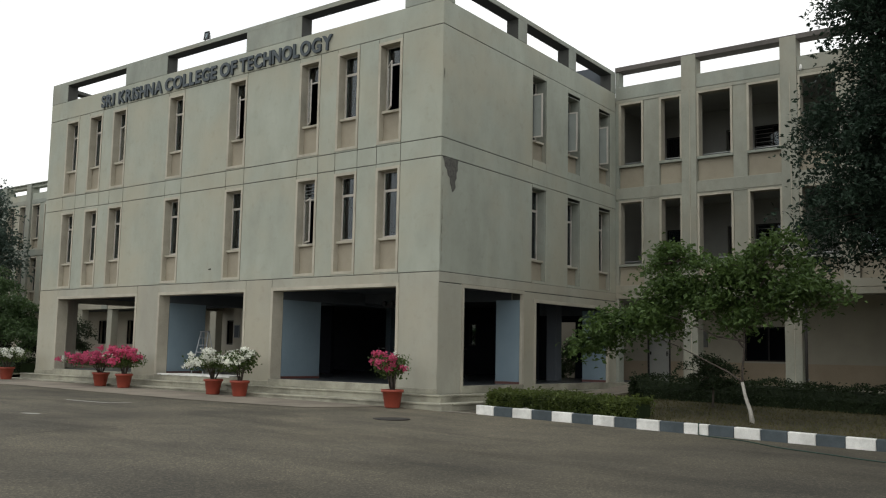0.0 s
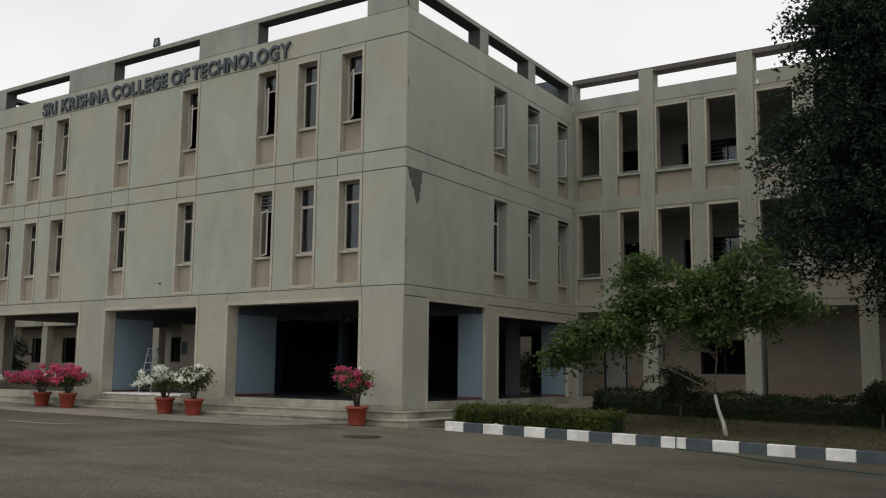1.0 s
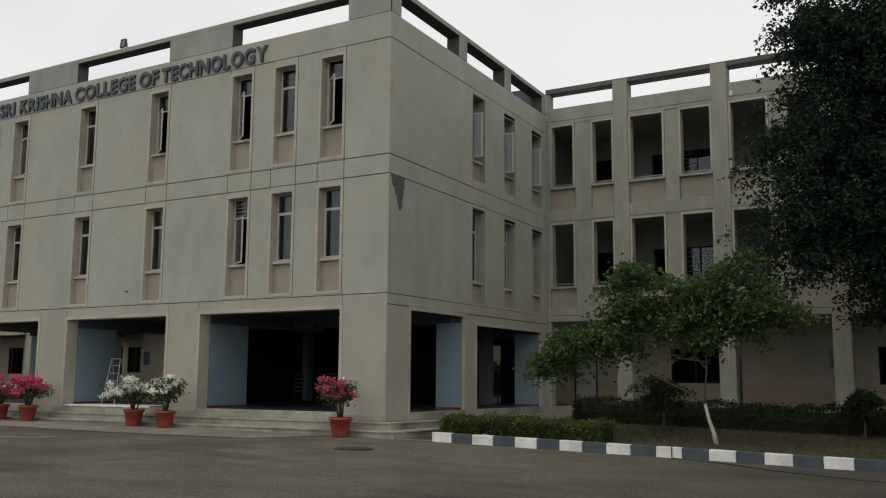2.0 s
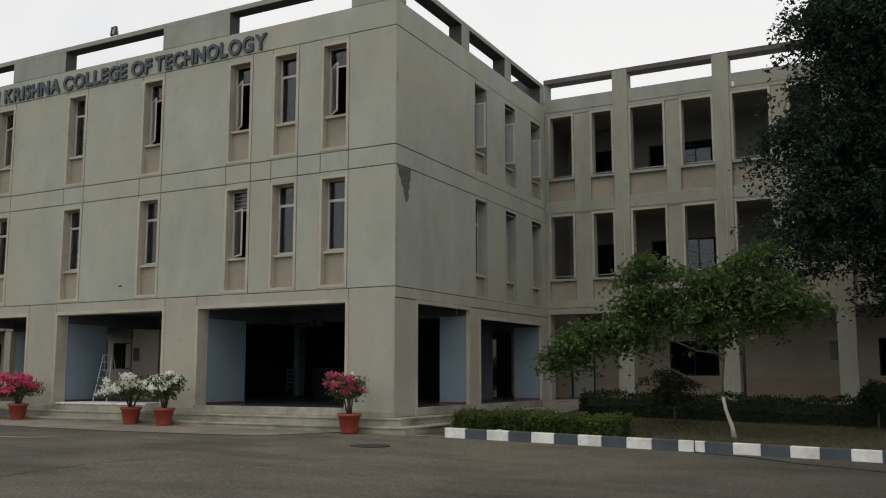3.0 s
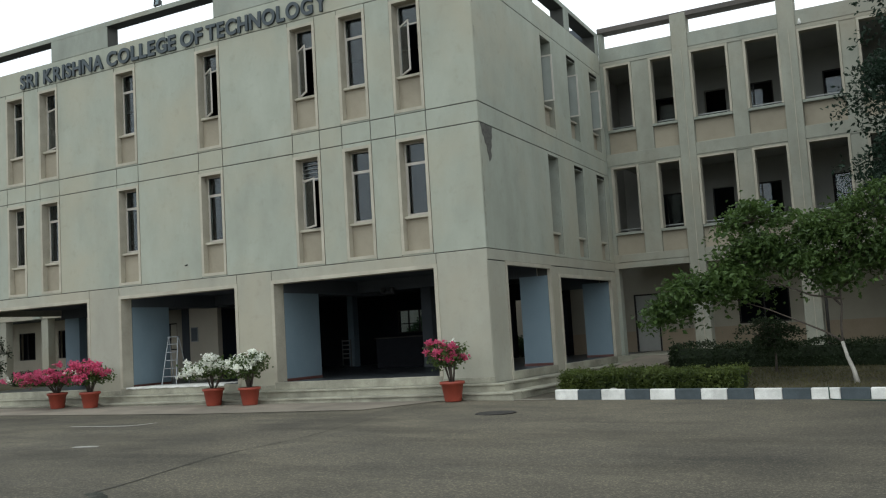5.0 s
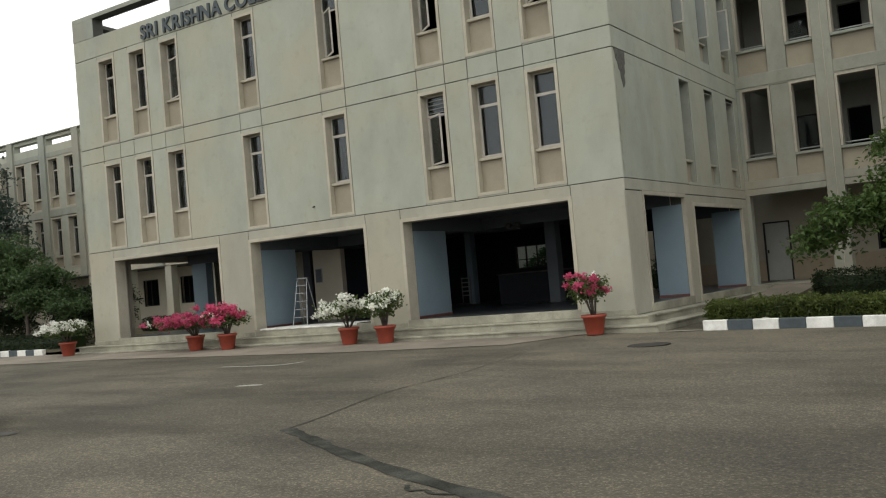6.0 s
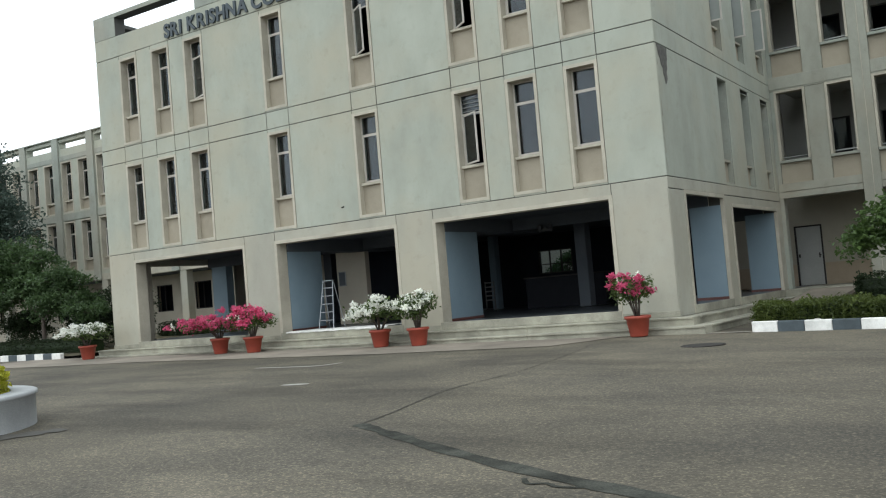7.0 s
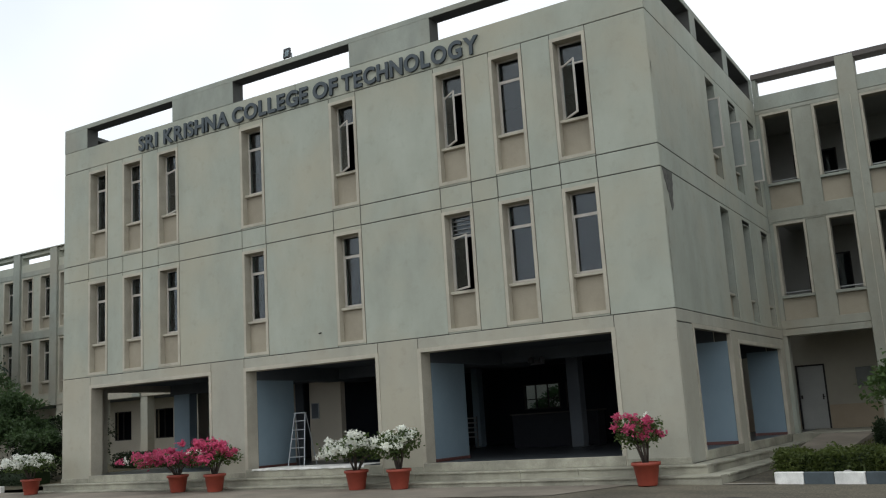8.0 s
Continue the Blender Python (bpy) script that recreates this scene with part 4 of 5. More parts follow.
structure("colonnade_ceiling", box_bm(LX0, LX1, LY + WALL, LY + 5.2, 3.62, 3.8), M_INSIDE, "plain plastered slab ceiling", "ceiling")
structure("west_wing_roof", box_bm(LX0, LX1, LY + WALL, LY + 5.2, 10.7, 10.9), M_INSIDE, "flat concrete roof slab", "roof")
structure("wall_west_rooms", box_bm(LX0, LX1, LY + 5.2, LY + 5.4, 0.0, 10.9), M_UNLIT, "plain wall of the rooms behind, near black for shade", "wall")
structure("main_roof", box_bm(WEST + WALL, -WALL, WALL, DEPTH, 10.82, 10.90), M_INSIDE, "flat concrete roof slab", "roof")

# ---- lettering on the fascia ----
sign = thing("building_sign", "raised dark metal capital letters along the front wall", "sign", at=Matrix.Translation((0, -0.004, 10.80)))
CAP = 0.45
glyphs = {}


def glyph(ch):
    if ch not in glyphs:
        cu = bpy.data.curves.new("letter", "FONT")
        cu.body, cu.size, cu.extrude, cu.offset = ch, CAP / 0.70, 0.03, 0.02
        tmp = bpy.data.objects.new("letter", cu)
        scene.collection.objects.link(tmp)
        me = bpy.data.meshes.new_from_object(tmp.evaluated_get(bpy.context.evaluated_depsgraph_get()))
        bpy.data.objects.remove(tmp)
        me.materials.clear()
        me.materials.append(M_LETTER)
        xs_ = [v.co.x for v in me.vertices]
        glyphs[ch] = (me, min(xs_), max(xs_))
    return glyphs[ch]


WORDS = {"SRI": (-17.08, -16.22), "KRISHNA": (-15.93, -13.12), "COLLEGE": (-12.95, -10.01), "OF": (-9.81, -8.93), "TECHNOLOGY": (-8.78, -4.38)}
TRACK = 0.055
for word, (w0, w1) in WORDS.items():
    ink = sum(glyph(ch)[2] - glyph(ch)[1] for ch in word)
    stretch = (w1 - w0 - TRACK * (len(word) - 1)) / ink
    cursor = w0
    for ch in word:
        me, lo, hi = glyph(ch)
        part("letter", me, M_LETTER, sign, at=Matrix.Translation((cursor - lo * stretch, -0.034, 0)) @ Matrix.Rotation(radians(90), 4, "X") @ Matrix.Diagonal((stretch, 1, 1, 1)))
        cursor += (hi - lo) * stretch + TRACK

# floodlight on the parapet
lamp = thing("flood_light", "small grey floodlight on a bracket above the parapet", "floodlight", at=Matrix.Translation((-10.85, 0.15, ROOF)))
for sx in (-0.13, 0.13):
    part("bracket_arm", box_bm(sx - 0.012, sx + 0.012, -0.02, 0.02, 0.0, 0.22), M_STEEL, lamp)
part("bracket_foot", box_bm(-0.142, 0.142, -0.03, 0.03, 0.0, 0.015), M_STEEL, lamp)
bm = bmesh.new()
surround(bm, -0.115, 0.115, -0.15, 0.15, 0.03, -0.06, 0.06)
add_box(bm, -0.10, 0.10, 0.0, 0.05, -0.13, 0.13, 0.02)
housing = part("housing", bm, M_BLACK, lamp, "dark metal housing", at=pose(0, -0.02, 0.22, -8, 0, 0))
part("reflector", box_bm(-0.085, 0.085, -0.02, -0.004, -0.12, 0.12), M_KERBW, housing, "pale reflector")
part("glass", box_bm(-0.085, 0.085, -0.05, -0.045, -0.12, 0.12), M_GLASS, housing)
# a bulb on the wing parapet
knob = thing("wall_lamp", "small white lamp on the wing parapet", "lamp", at=Matrix.Translation((6.62, WY - 0.04, 10.8)))
part("lamp_body", revolve([(0.02, -0.1), (0.05, -0.06), (0.05, 0.02), (0.02, 0.1)], 10), M_KERBW, knob)

# ---- kerbs ----
def kerb(name, x0, x1, y, first_white, label):
    k = thing(name, label, "kerb", kind="structure")
    n = 0
    x = x0
    step = 0.554 if x1 > x0 else -0.554
    while (x < x1) == (x1 > x0):
        a, b = sorted((x, x + step))
        za, zb = base_level(a), base_level(b)
        bm = bmesh.new()
        add_box(bm, a + 0.004, b - 0.004, y, y + 0.16, -0.12, 0.225, 0.014)
        for v in bm.verts:
            v.co.z += za + (zb - za) * (v.co.x - a) / (b - a)
            v.co.y += 0.012 * math.sin(v.co.x * 1.7)
        part("kerb_stone", bm, M_KERBW if (n % 2 == 0) == first_white else M_KERBD, k)
        n += 1
        x += step
    return k


kerb("kerb_east", 1.83, 30.0, -0.71, True, "kerb of alternating white and slate painted stones")
kerb("kerb_west", -23.2, -55.0, -0.62, True, "kerb of alternating white and slate painted stones")

# ---- lawns ----
def lawn_level(x, y):
    return base_level(x) + 0.10 + 0.035 * max(0.0, y + 0.5)


def lawn(name, x0, x1, y0, y1, label):
    bm = bmesh.new()
    nx, ny = 40, 14
    g = [[bm.verts.new((x0 + (x1 - x0) * i / nx, y0 + (y1 - y0) * j / ny, lawn_level(x0 + (x1 - x0) * i / nx, y0 + (y1 - y0) * j / ny) + 0.03 * noise.noise((i * 0.5, j * 0.5, 3.0)))) for i in range(nx + 1)] for j in range(ny + 1)]
    for j in range(ny):
        for i in range(nx):
            bm.faces.new([g[j][i], g[j][i + 1], g[j + 1][i + 1], g[j + 1][i]])
    return structure(name, bm, M_LAWN, label, "lawn", True)


lawn("lawn_east", 1.95, 30.0, -0.56, 9.3, "dry brown lawn with sparse grass")
lawn("lawn_west", -55.0, -22.6, -0.46, 9.5, "dry green lawn beside the west wing")
rng = np.random.default_rng(5)


def grass_patch(name, x0, x1, y0, y1, n, label):
    c = np.stack([rng.uniform(x0, x1, n), rng.uniform(y0, y1, n), np.zeros(n)], axis=1)
    c[:, 2] = [lawn_level(x, y) + 0.02 for x, y in c[:, :2]]
    ob = new(name, leaf_mesh(name, c, 0.09, M_GRASS, rng, 3.0, 0.16))
    return tagged(ob, label, "grass", "", "stuff")


grass_patch("grass", 2.1, 18.0, -0.4, 8.0, 14000, "sparse dry grass on the lawn")

# ramp and path beside the east steps
bm = bmesh.new()
v = [bm.verts.new(p) for p in ((0.86, 3.2, 0.1), (2.3, 3.2, 0.22), (2.3, 9.4, 0.58), (0.86, 9.4, 0.58), (0.86, 3.2, -0.1), (2.3, 3.2, -0.1), (2.3, 9.4, -0.1), (0.86, 9.4, -0.1))]
for q in ((0, 1, 2, 3), (4, 7, 6, 5), (0, 4, 5, 1), (1, 5, 6, 2), (2, 6, 7, 3), (3, 7, 4, 0)):
    bm.faces.new([v[i] for i in q])
structure("path", bm, M_APRONPAVE, "sloping concrete path beside the steps", "path")

# ---- hedges ----
def hedge(name, x0, x1, y0, y1, h, n, mat, label, size=0.075, group=""):
    r = np.random.default_rng(len(name) + int(abs(x0) * 10))
    bm = bmesh.new()
    nseg = max(2, int((x1 - x0) / 0.35))
    rings = []
    for i in range(nseg + 1):
        x = x0 + (x1 - x0) * i / nseg
        z = lawn_level(x, (y0 + y1) / 2)
        w = 0.9 + 0.08 * noise.noise((x * 1.3, 0, 0))
        hh = h * (0.86 + 0.10 * noise.noise((x * 1.1, 4, 0)))
        ym, hw = (y0 + y1) / 2, (y1 - y0) / 2 * w * 0.85
        rings.append([bm.verts.new((x, ym + a * hw, z + b * hh)) for a, b in ((-0.9, -0.05), (-1, 0.5), (-0.9, 0.92), (0, 1.0), (0.9, 0.92), (1, 0.5), (0.9, -0.05))])
    for a, b in zip(rings, rings[1:]):
        for i in range(6):
            bm.faces.new([a[i], a[i + 1], b[i + 1], b[i]])
    bm.faces.new(rings[0])
    bm.faces.new(rings[-1])
    ob = thing(name, label, "hedge", group)
    # filler core whose dark colour gives the shade deep in the hedge
    part("inner_growth", bm, L_HEDGED, ob, "closed inner growth, coloured dark for shade between leaves")
    # leaves on top, front and ends
    u = r.uniform(x0, x1, n)
    top = r.random(n) < 0.5
    lump = np.array([0.5 + 0.5 * noise.noise((a * 2.3, 1.7, b)) for a, b in zip(u, r.random(n))])
    y = np.where(top, r.uniform(y0, y1, n), np.where(r.random(n) < 0.85, y0, y1) + r.normal(0, 0.05, n))
    bulge = np.array([noise.noise((a * 3.1, 7.3, 0.0)) + 0.6 * noise.noise((a * 8.0, 2.1, 0.0)) for a in u])
    z = np.where(top, h * (0.80 + 0.34 * lump + 0.16 * bulge) + r.normal(0, 0.045, n), r.uniform(0.02, 1, n) * h * (1 + 0.12 * bulge))
    y = y - np.where(top, 0.0, 0.07 * bulge)
    z += np.array([lawn_level(a, (y0 + y1) / 2) for a in u])
    ends = r.random(n) < 0.13
    u = np.where(ends, np.where(r.random(n) < 0.5, x0, x1) + r.normal(0, 0.04, n), u)
    part("foliage", leaf_mesh("foliage", np.stack([u, y, z], axis=1), size, mat, r, 0.8, 0.55), mat, ob)
    return ob


hedge("hedge", 1.75, 4.0, -0.05, 0.95, 0.42, 5200, L_HEDGE, "low clipped yellow-green hedge behind the kerb", 0.085)
hedge("hedge", 4.0, 5.85, -0.05, 0.95, 0.42, 4200, L_HEDGE, "low clipped yellow-green hedge behind the kerb", 0.085)
hedge("hedge", 2.9, 24.0, 5.6, 6.7, 0.62, 15000, L_HEDGED, "long clipped dark green hedge across the lawn", 0.09)
hedge("hedge", -50.0, -23.5, 0.6, 1.6, 0.5, 9000, L_HEDGED, "long clipped dark green hedge behind the west kerb", 0.1)
hedge("hedge", -26.5, -21.9, 6.6, 7.4, 0.55, 2600, L_HEDGED, "clipped green hedge seen past the block's west side", 0.09)

# ---- trees ----
def tree(name, label, trunk, trunk_r, limbs, blobs, clusters, per, size, mat, seed, spread=0.22, lime=0.0, ratio=0.5, category="tree"):
    """trunk: points; limbs: lists of points; blobs: ellipsoids (cx, cy, cz, rx, ry, rz) that the crown fills."""
    r = np.random.default_rng(seed)
    ob = thing(name, label, category, at=Matrix.Translation(trunk[0]))
    o = Vector(trunk[0])
    rel = [Vector(p) - o for p in trunk]
    n = len(rel)
    bm = bmesh.new()
    tube(bm, rel, [trunk_r * (1.25 if i == 0 else 1 - 0.45 * i / n) for i in range(n)], 10)
    tr = part("trunk", bm, M_LIME if lime else M_BARK, ob, "limewashed trunk" if lime else "", True)
    for pts in limbs:
        bm = bmesh.new()
        q = [Vector(p) - o for p in pts]
        tube(bm, q, [trunk_r * 0.55 * (1 - 0.75 * i / (len(q) - 1)) for i in range(len(q))], 6)
        part("limb", bm, M_BARK, ob, "", True)
    vols = np.array([b[3] * b[4] * b[5] for b in blobs])
    clumps = []
    for b in r.choice(len(blobs), max(12, clusters // 16), p=vols / vols.sum()):
        d = r.normal(size=3)
        d /= np.linalg.norm(d)
        c = np.array(blobs[b][:3]) + d * (r.random() ** 0.4) * 0.9 * np.array(blobs[b][3:])
        s = min(blobs[b][3:]) * r.uniform(0.45, 0.8)
        clumps.append((c, np.array([s * 1.25, s * 1.25, s * 0.62]), np.array(blobs[b][:3])))
    twigs = bmesh.new()
    starts, ways = [], []
    for k in range(clusters):
        c, s, heart = clumps[r.integers(0, len(clumps))]
        d = r.normal(size=3)
        d[2] = abs(d[2]) * 0.8 - 0.25
        d /= np.linalg.norm(d)
        p = c + d * s * r.uniform(0.55, 1.05)
        w = np.array([d[0], d[1], -0.25]) + 0.5 * r.normal(size=3) * np.array([1, 1, 0.4])
        starts.append(p)
        ways.append(w / np.linalg.norm(w))
        if k % 9 == 0:
            h0, e0 = Vector(heart) - o, Vector(p) - o
            tube(twigs, [h0.lerp(e0, 0.05) - Vector((0, 0, 0.1)), h0.lerp(e0, 0.6), e0], [0.02, 0.012, 0.004], 4)
    tagged(part("brushwood", twigs, M_BARK, ob), kind="stuff")
    starts, ways = np.array(starts), np.array(ways)
    along = np.tile(np.linspace(-0.5, 1.0, per), len(starts))
    length = np.repeat(spread * r.uniform(1.2, 2.6, len(starts)), per)
    leaves = np.repeat(starts, per, axis=0) + np.repeat(ways, per, axis=0) * (along * length)[:, None]
    leaves[:, 2] -= 0.35 * np.maximum(along, 0) ** 2 * length
    leaves += r.normal(0, spread * 0.35, leaves.shape)
    leaves -= np.array(o)
    part("crown", leaf_mesh("crown", leaves, size, mat, r, 0.7, ratio), mat, ob, "loose leafy crown")
    return ob


tx, ty = 8.06, 1.5
tz = lawn_level(tx, ty) - 0.03
tree("tree", "young spreading tree with pale limewashed trunk on the lawn",
     [(tx, ty, tz), (tx - 0.05, ty, tz + 0.30), (tx - 0.16, ty, tz + 0.62), (tx - 0.23, ty, tz + 0.95)], 0.052,
     [[(tx - 0.225, ty, tz + 0.90), (tx - 0.22, ty, tz + 1.30), (tx - 0.17, ty, tz + 1.75), (tx - 0.19, ty + 0.05, tz + 2.3), (tx - 0.05, ty, tz + 3.2), (tx + 0.2, ty, tz + 3.9)],
      [(tx - 0.22, ty, tz + 0.95), (tx - 0.55, ty - 0.05, tz + 1.18), (tx - 0.95, ty - 0.1, tz + 1.38), (tx - 1.7, ty - 0.2, tz + 1.75), (tx - 2.9, ty - 0.2, tz + 2.2)],
      [(tx - 0.18, ty, tz + 1.75), (tx - 0.55, ty + 0.1, tz + 2.15), (tx - 1.1, ty + 0.15, tz + 2.7), (tx - 1.7, ty + 0.1, tz + 3.8)],
      [(tx - 0.18, ty, tz + 1.9), (tx - 0.75, ty - 0.2, tz + 2.0), (tx - 1.5, ty - 0.3, tz + 2.35), (tx - 2.3, ty - 0.3, tz + 2.6)],
      [(tx - 0.18, ty, tz + 2.1), (tx + 0.35, ty + 0.05, tz + 2.5), (tx + 0.9, ty + 0.1, tz + 2.75), (tx + 1.5, ty + 0.1, tz + 2.95)],
      [(tx - 0.12, ty, tz + 2.6), (tx + 0.3, ty - 0.1, tz + 3.2), (tx + 0.75, ty - 0.1, tz + 3.9)]],
     [(tx - 3.95, ty - 0.1, 1.95, 0.55, 0.6, 0.30), (tx - 3.15, ty - 0.1, 2.32, 0.90, 0.8, 0.42), (tx - 2.3, ty, 2.42, 0.75, 0.8, 0.42), (tx - 1.95, ty, 3.90, 0.75, 0.8, 0.32),
      (tx - 1.75, ty + 0.1, 3.15, 0.90, 0.9, 0.46), (tx - 0.95, ty + 0.1, 2.78, 0.90, 0.9, 0.48), (tx - 0.6, ty, 3.38, 0.95, 0.95, 0.52), (tx + 0.2, ty, 3.62, 0.90, 0.9, 0.50),
      (tx + 0.7, ty, 4.0, 0.60, 0.7, 0.38), (tx + 0.5, ty + 0.1, 2.9, 0.90, 0.85, 0.42), (tx + 1.3, ty, 3.15, 0.75, 0.8, 0.48), (tx + 1.65, ty, 2.55, 0.34, 0.5, 0.30), (tx - 0.1, ty - 0.2, 2.5, 0.55, 0.6, 0.24)],
     1350, 12, 0.14, L_TREE, 11, 0.24, lime=1, ratio=0.6)

bx, by = 13.9, 4.6
bz = lawn_level(bx, by)
tree("tree", "large dense dark green tree towering over the lawn",
     [(bx, by, bz - 0.1), (bx - 0.1, by, bz + 1.2), (bx - 0.2, by, bz + 2.8), (bx, by, bz + 5.0)], 0.3,
     [[(bx - 0.2, by, bz + 2.6), (bx - 2.2, by, bz + 4.4), (bx - 4.2, by, bz + 5.6)],
      [(bx - 0.1, by, bz + 3.4), (bx + 2.0, by - 0.6, bz + 5.0), (bx + 4.0, by, bz + 6.5)],
      [(bx, by, bz + 4.6), (bx - 1.2, by + 0.3, bz + 7.0), (bx - 2.2, by, bz + 9.5)]],
     [(bx - 3.2, by, 5.3, 1.9, 2.4, 1.8), (bx - 2.95, by, 7.5, 2.0, 2.3, 1.8), (bx - 2.4, by, 9.8, 2.0, 2.4, 1.5), (bx - 1.3, by, 3.9, 1.9, 2.4, 1.1), (bx - 4.4, by, 11.1, 1.1, 1.2, 0.34), (bx - 3.5, by, 10.5, 1.3, 1.4, 0.6),
      (bx + 1.0, by, 6.0, 3.4, 3.0, 3.0), (bx + 4.6, by - 1.0, 6.5, 3.2, 3.6, 3.0), (bx + 0.8, by, 9.5, 3.2, 3.0, 2.8), (bx + 2.6, by, 4.2, 2.6, 2.6, 1.4), (bx + 0.3, by, 4.0, 2.4, 2.2, 0.9), (bx - 0.3, by, 12.2, 2.2, 2.2, 1.4)],
     15000, 22, 0.135, L_BIG, 21, 0.24, ratio=0.55)

for i, (sx, sy, sh, sw) in enumerate(((5.9, 4.4, 1.55, 0.55), (10.75, 4.9, 1.25, 0.26))):
    sz = lawn_level(sx, sy)
    tree("shrub", "small dark green shrub standing on the lawn", [(sx, sy, sz - 0.03), (sx + 0.02, sy, sz + 0.4), (sx, sy, sz + 0.7)], 0.03,
         [[(sx, sy, sz + 0.6), (sx + 0.1, sy, sz + 1.0), (sx + 0.15, sy, sz + sh * 0.9)]],
         [(sx, sy, sz + sh * 0.62, sw, sw * 0.9, sh * 0.36)], 260, 12, 0.09, L_HEDGED, 40 + i, 0.10, category="shrub")

for i, (sx, sy, sh, sw) in enumerate(((-4.5, 14.9, 2.3, 0.8), (-5.9, 15.2, 1.7, 0.6), (-10.4, 15.3, 2.9, 0.7))):
    tree("shrub", "green shrub growing in the court behind the lobby", [(sx, sy, base_level(sx) - 0.03), (sx, sy, 0.6), (sx, sy, 1.0)], 0.04,
         [[(sx, sy, 0.8), (sx + 0.1, sy, 1.2), (sx + 0.1, sy, sh * 0.9)]],
         [(sx, sy, sh * 0.66, sw, sw * 0.8, sh * 0.36)], 220, 12, 0.14, L_WEST, 70 + i, 0.16, category="shrub")

# trees by the west wing
wx, wy = -27.6, 1.6
tree("tree", "spreading green tree beside the west kerb",
     [(wx, wy, 0.3), (wx + 0.1, wy, 1.0), (wx + 0.05, wy, 1.9)], 0.1,
     [[(wx + 0.05, wy, 1.6), (wx + 1.1, wy, 2.3), (wx + 2.0, wy, 2.7)], [(wx + 0.05, wy, 1.7), (wx - 1.0, wy, 2.6), (wx - 1.8, wy, 3.4)]],
     [(wx + 1.5, wy, 2.4, 1.7, 1.3, 0.6), (wx - 1.0, wy, 3.1, 1.8, 1.5, 0.85), (wx - 3.0, wy, 3.2, 1.9, 1.5, 1.0), (wx - 2.5, wy, 4.5, 1.5, 1.3, 0.8), (wx - 0.4, wy, 4.1, 1.2, 1.1, 0.6), (wx + 1.0, wy, 3.2, 1.2, 1.1, 0.6), (wx + 3.0, wy, 1.9, 0.8, 0.8, 0.4)],
     2100, 15, 0.15, L_WEST, 31, 0.22, ratio=0.55)
wx, wy = -39.0, 4.5
tree("tree", "tall green tree in front of the west wing, leaves paled for haze",
     [(wx, wy, 0.4), (wx, wy, 2.0), (wx + 0.2, wy, 4.0)], 0.25,
     [[(wx, wy, 3.4), (wx + 1.8, wy, 5.2), (wx + 3.0, wy, 6.2)], [(wx, wy, 3.6), (wx - 1.8, wy, 5.4), (wx - 3.0, wy, 7.0)]],
     [(wx + 2.0, wy, 5.8, 2.6, 2.2, 1.8), (wx - 1.0, wy, 7.6, 3.2, 2.6, 2.4), (wx + 1.2, wy, 9.3, 2.4, 2.0, 1.5), (wx - 2.4, wy, 10.2, 2.2, 2.0, 1.2), (wx + 3.2, wy, 7.4, 1.4, 1.4, 1.2), (wx - 3.5, wy, 6.0, 2.6, 2.2, 2.0), (wx + 0.2, wy, 4.4, 2.4, 2.0, 1.0)],
     3400, 16, 0.21, L_FAR, 33, 0.32)
for i, (sx, sy, sh, sw) in enumerate(((-24.6, 3.4, 2.6, 0.85), (-27.5, 4.0, 2.3, 0.8), (-31.0, 3.0, 2.0, 0.9))):
    sz = lawn_level(sx, sy)
    tree("shrub", "rounded dark evergreen shrub beside the west wing", [(sx, sy, sz - 0.03), (sx, sy, sz + 0.4), (sx, sy, sz + 0.8)], 0.05,
         [[(sx, sy, sz + 0.5), (sx + 0.1, sy, sz + 1.0), (sx + 0.1, sy, sz + sh * 0.8)]],
         [(sx, sy, sz + sh * 0.52, sw, sw, sh * 0.48)], 520, 12, 0.12, L_HEDGED, 50 + i, 0.14, category="shrub")

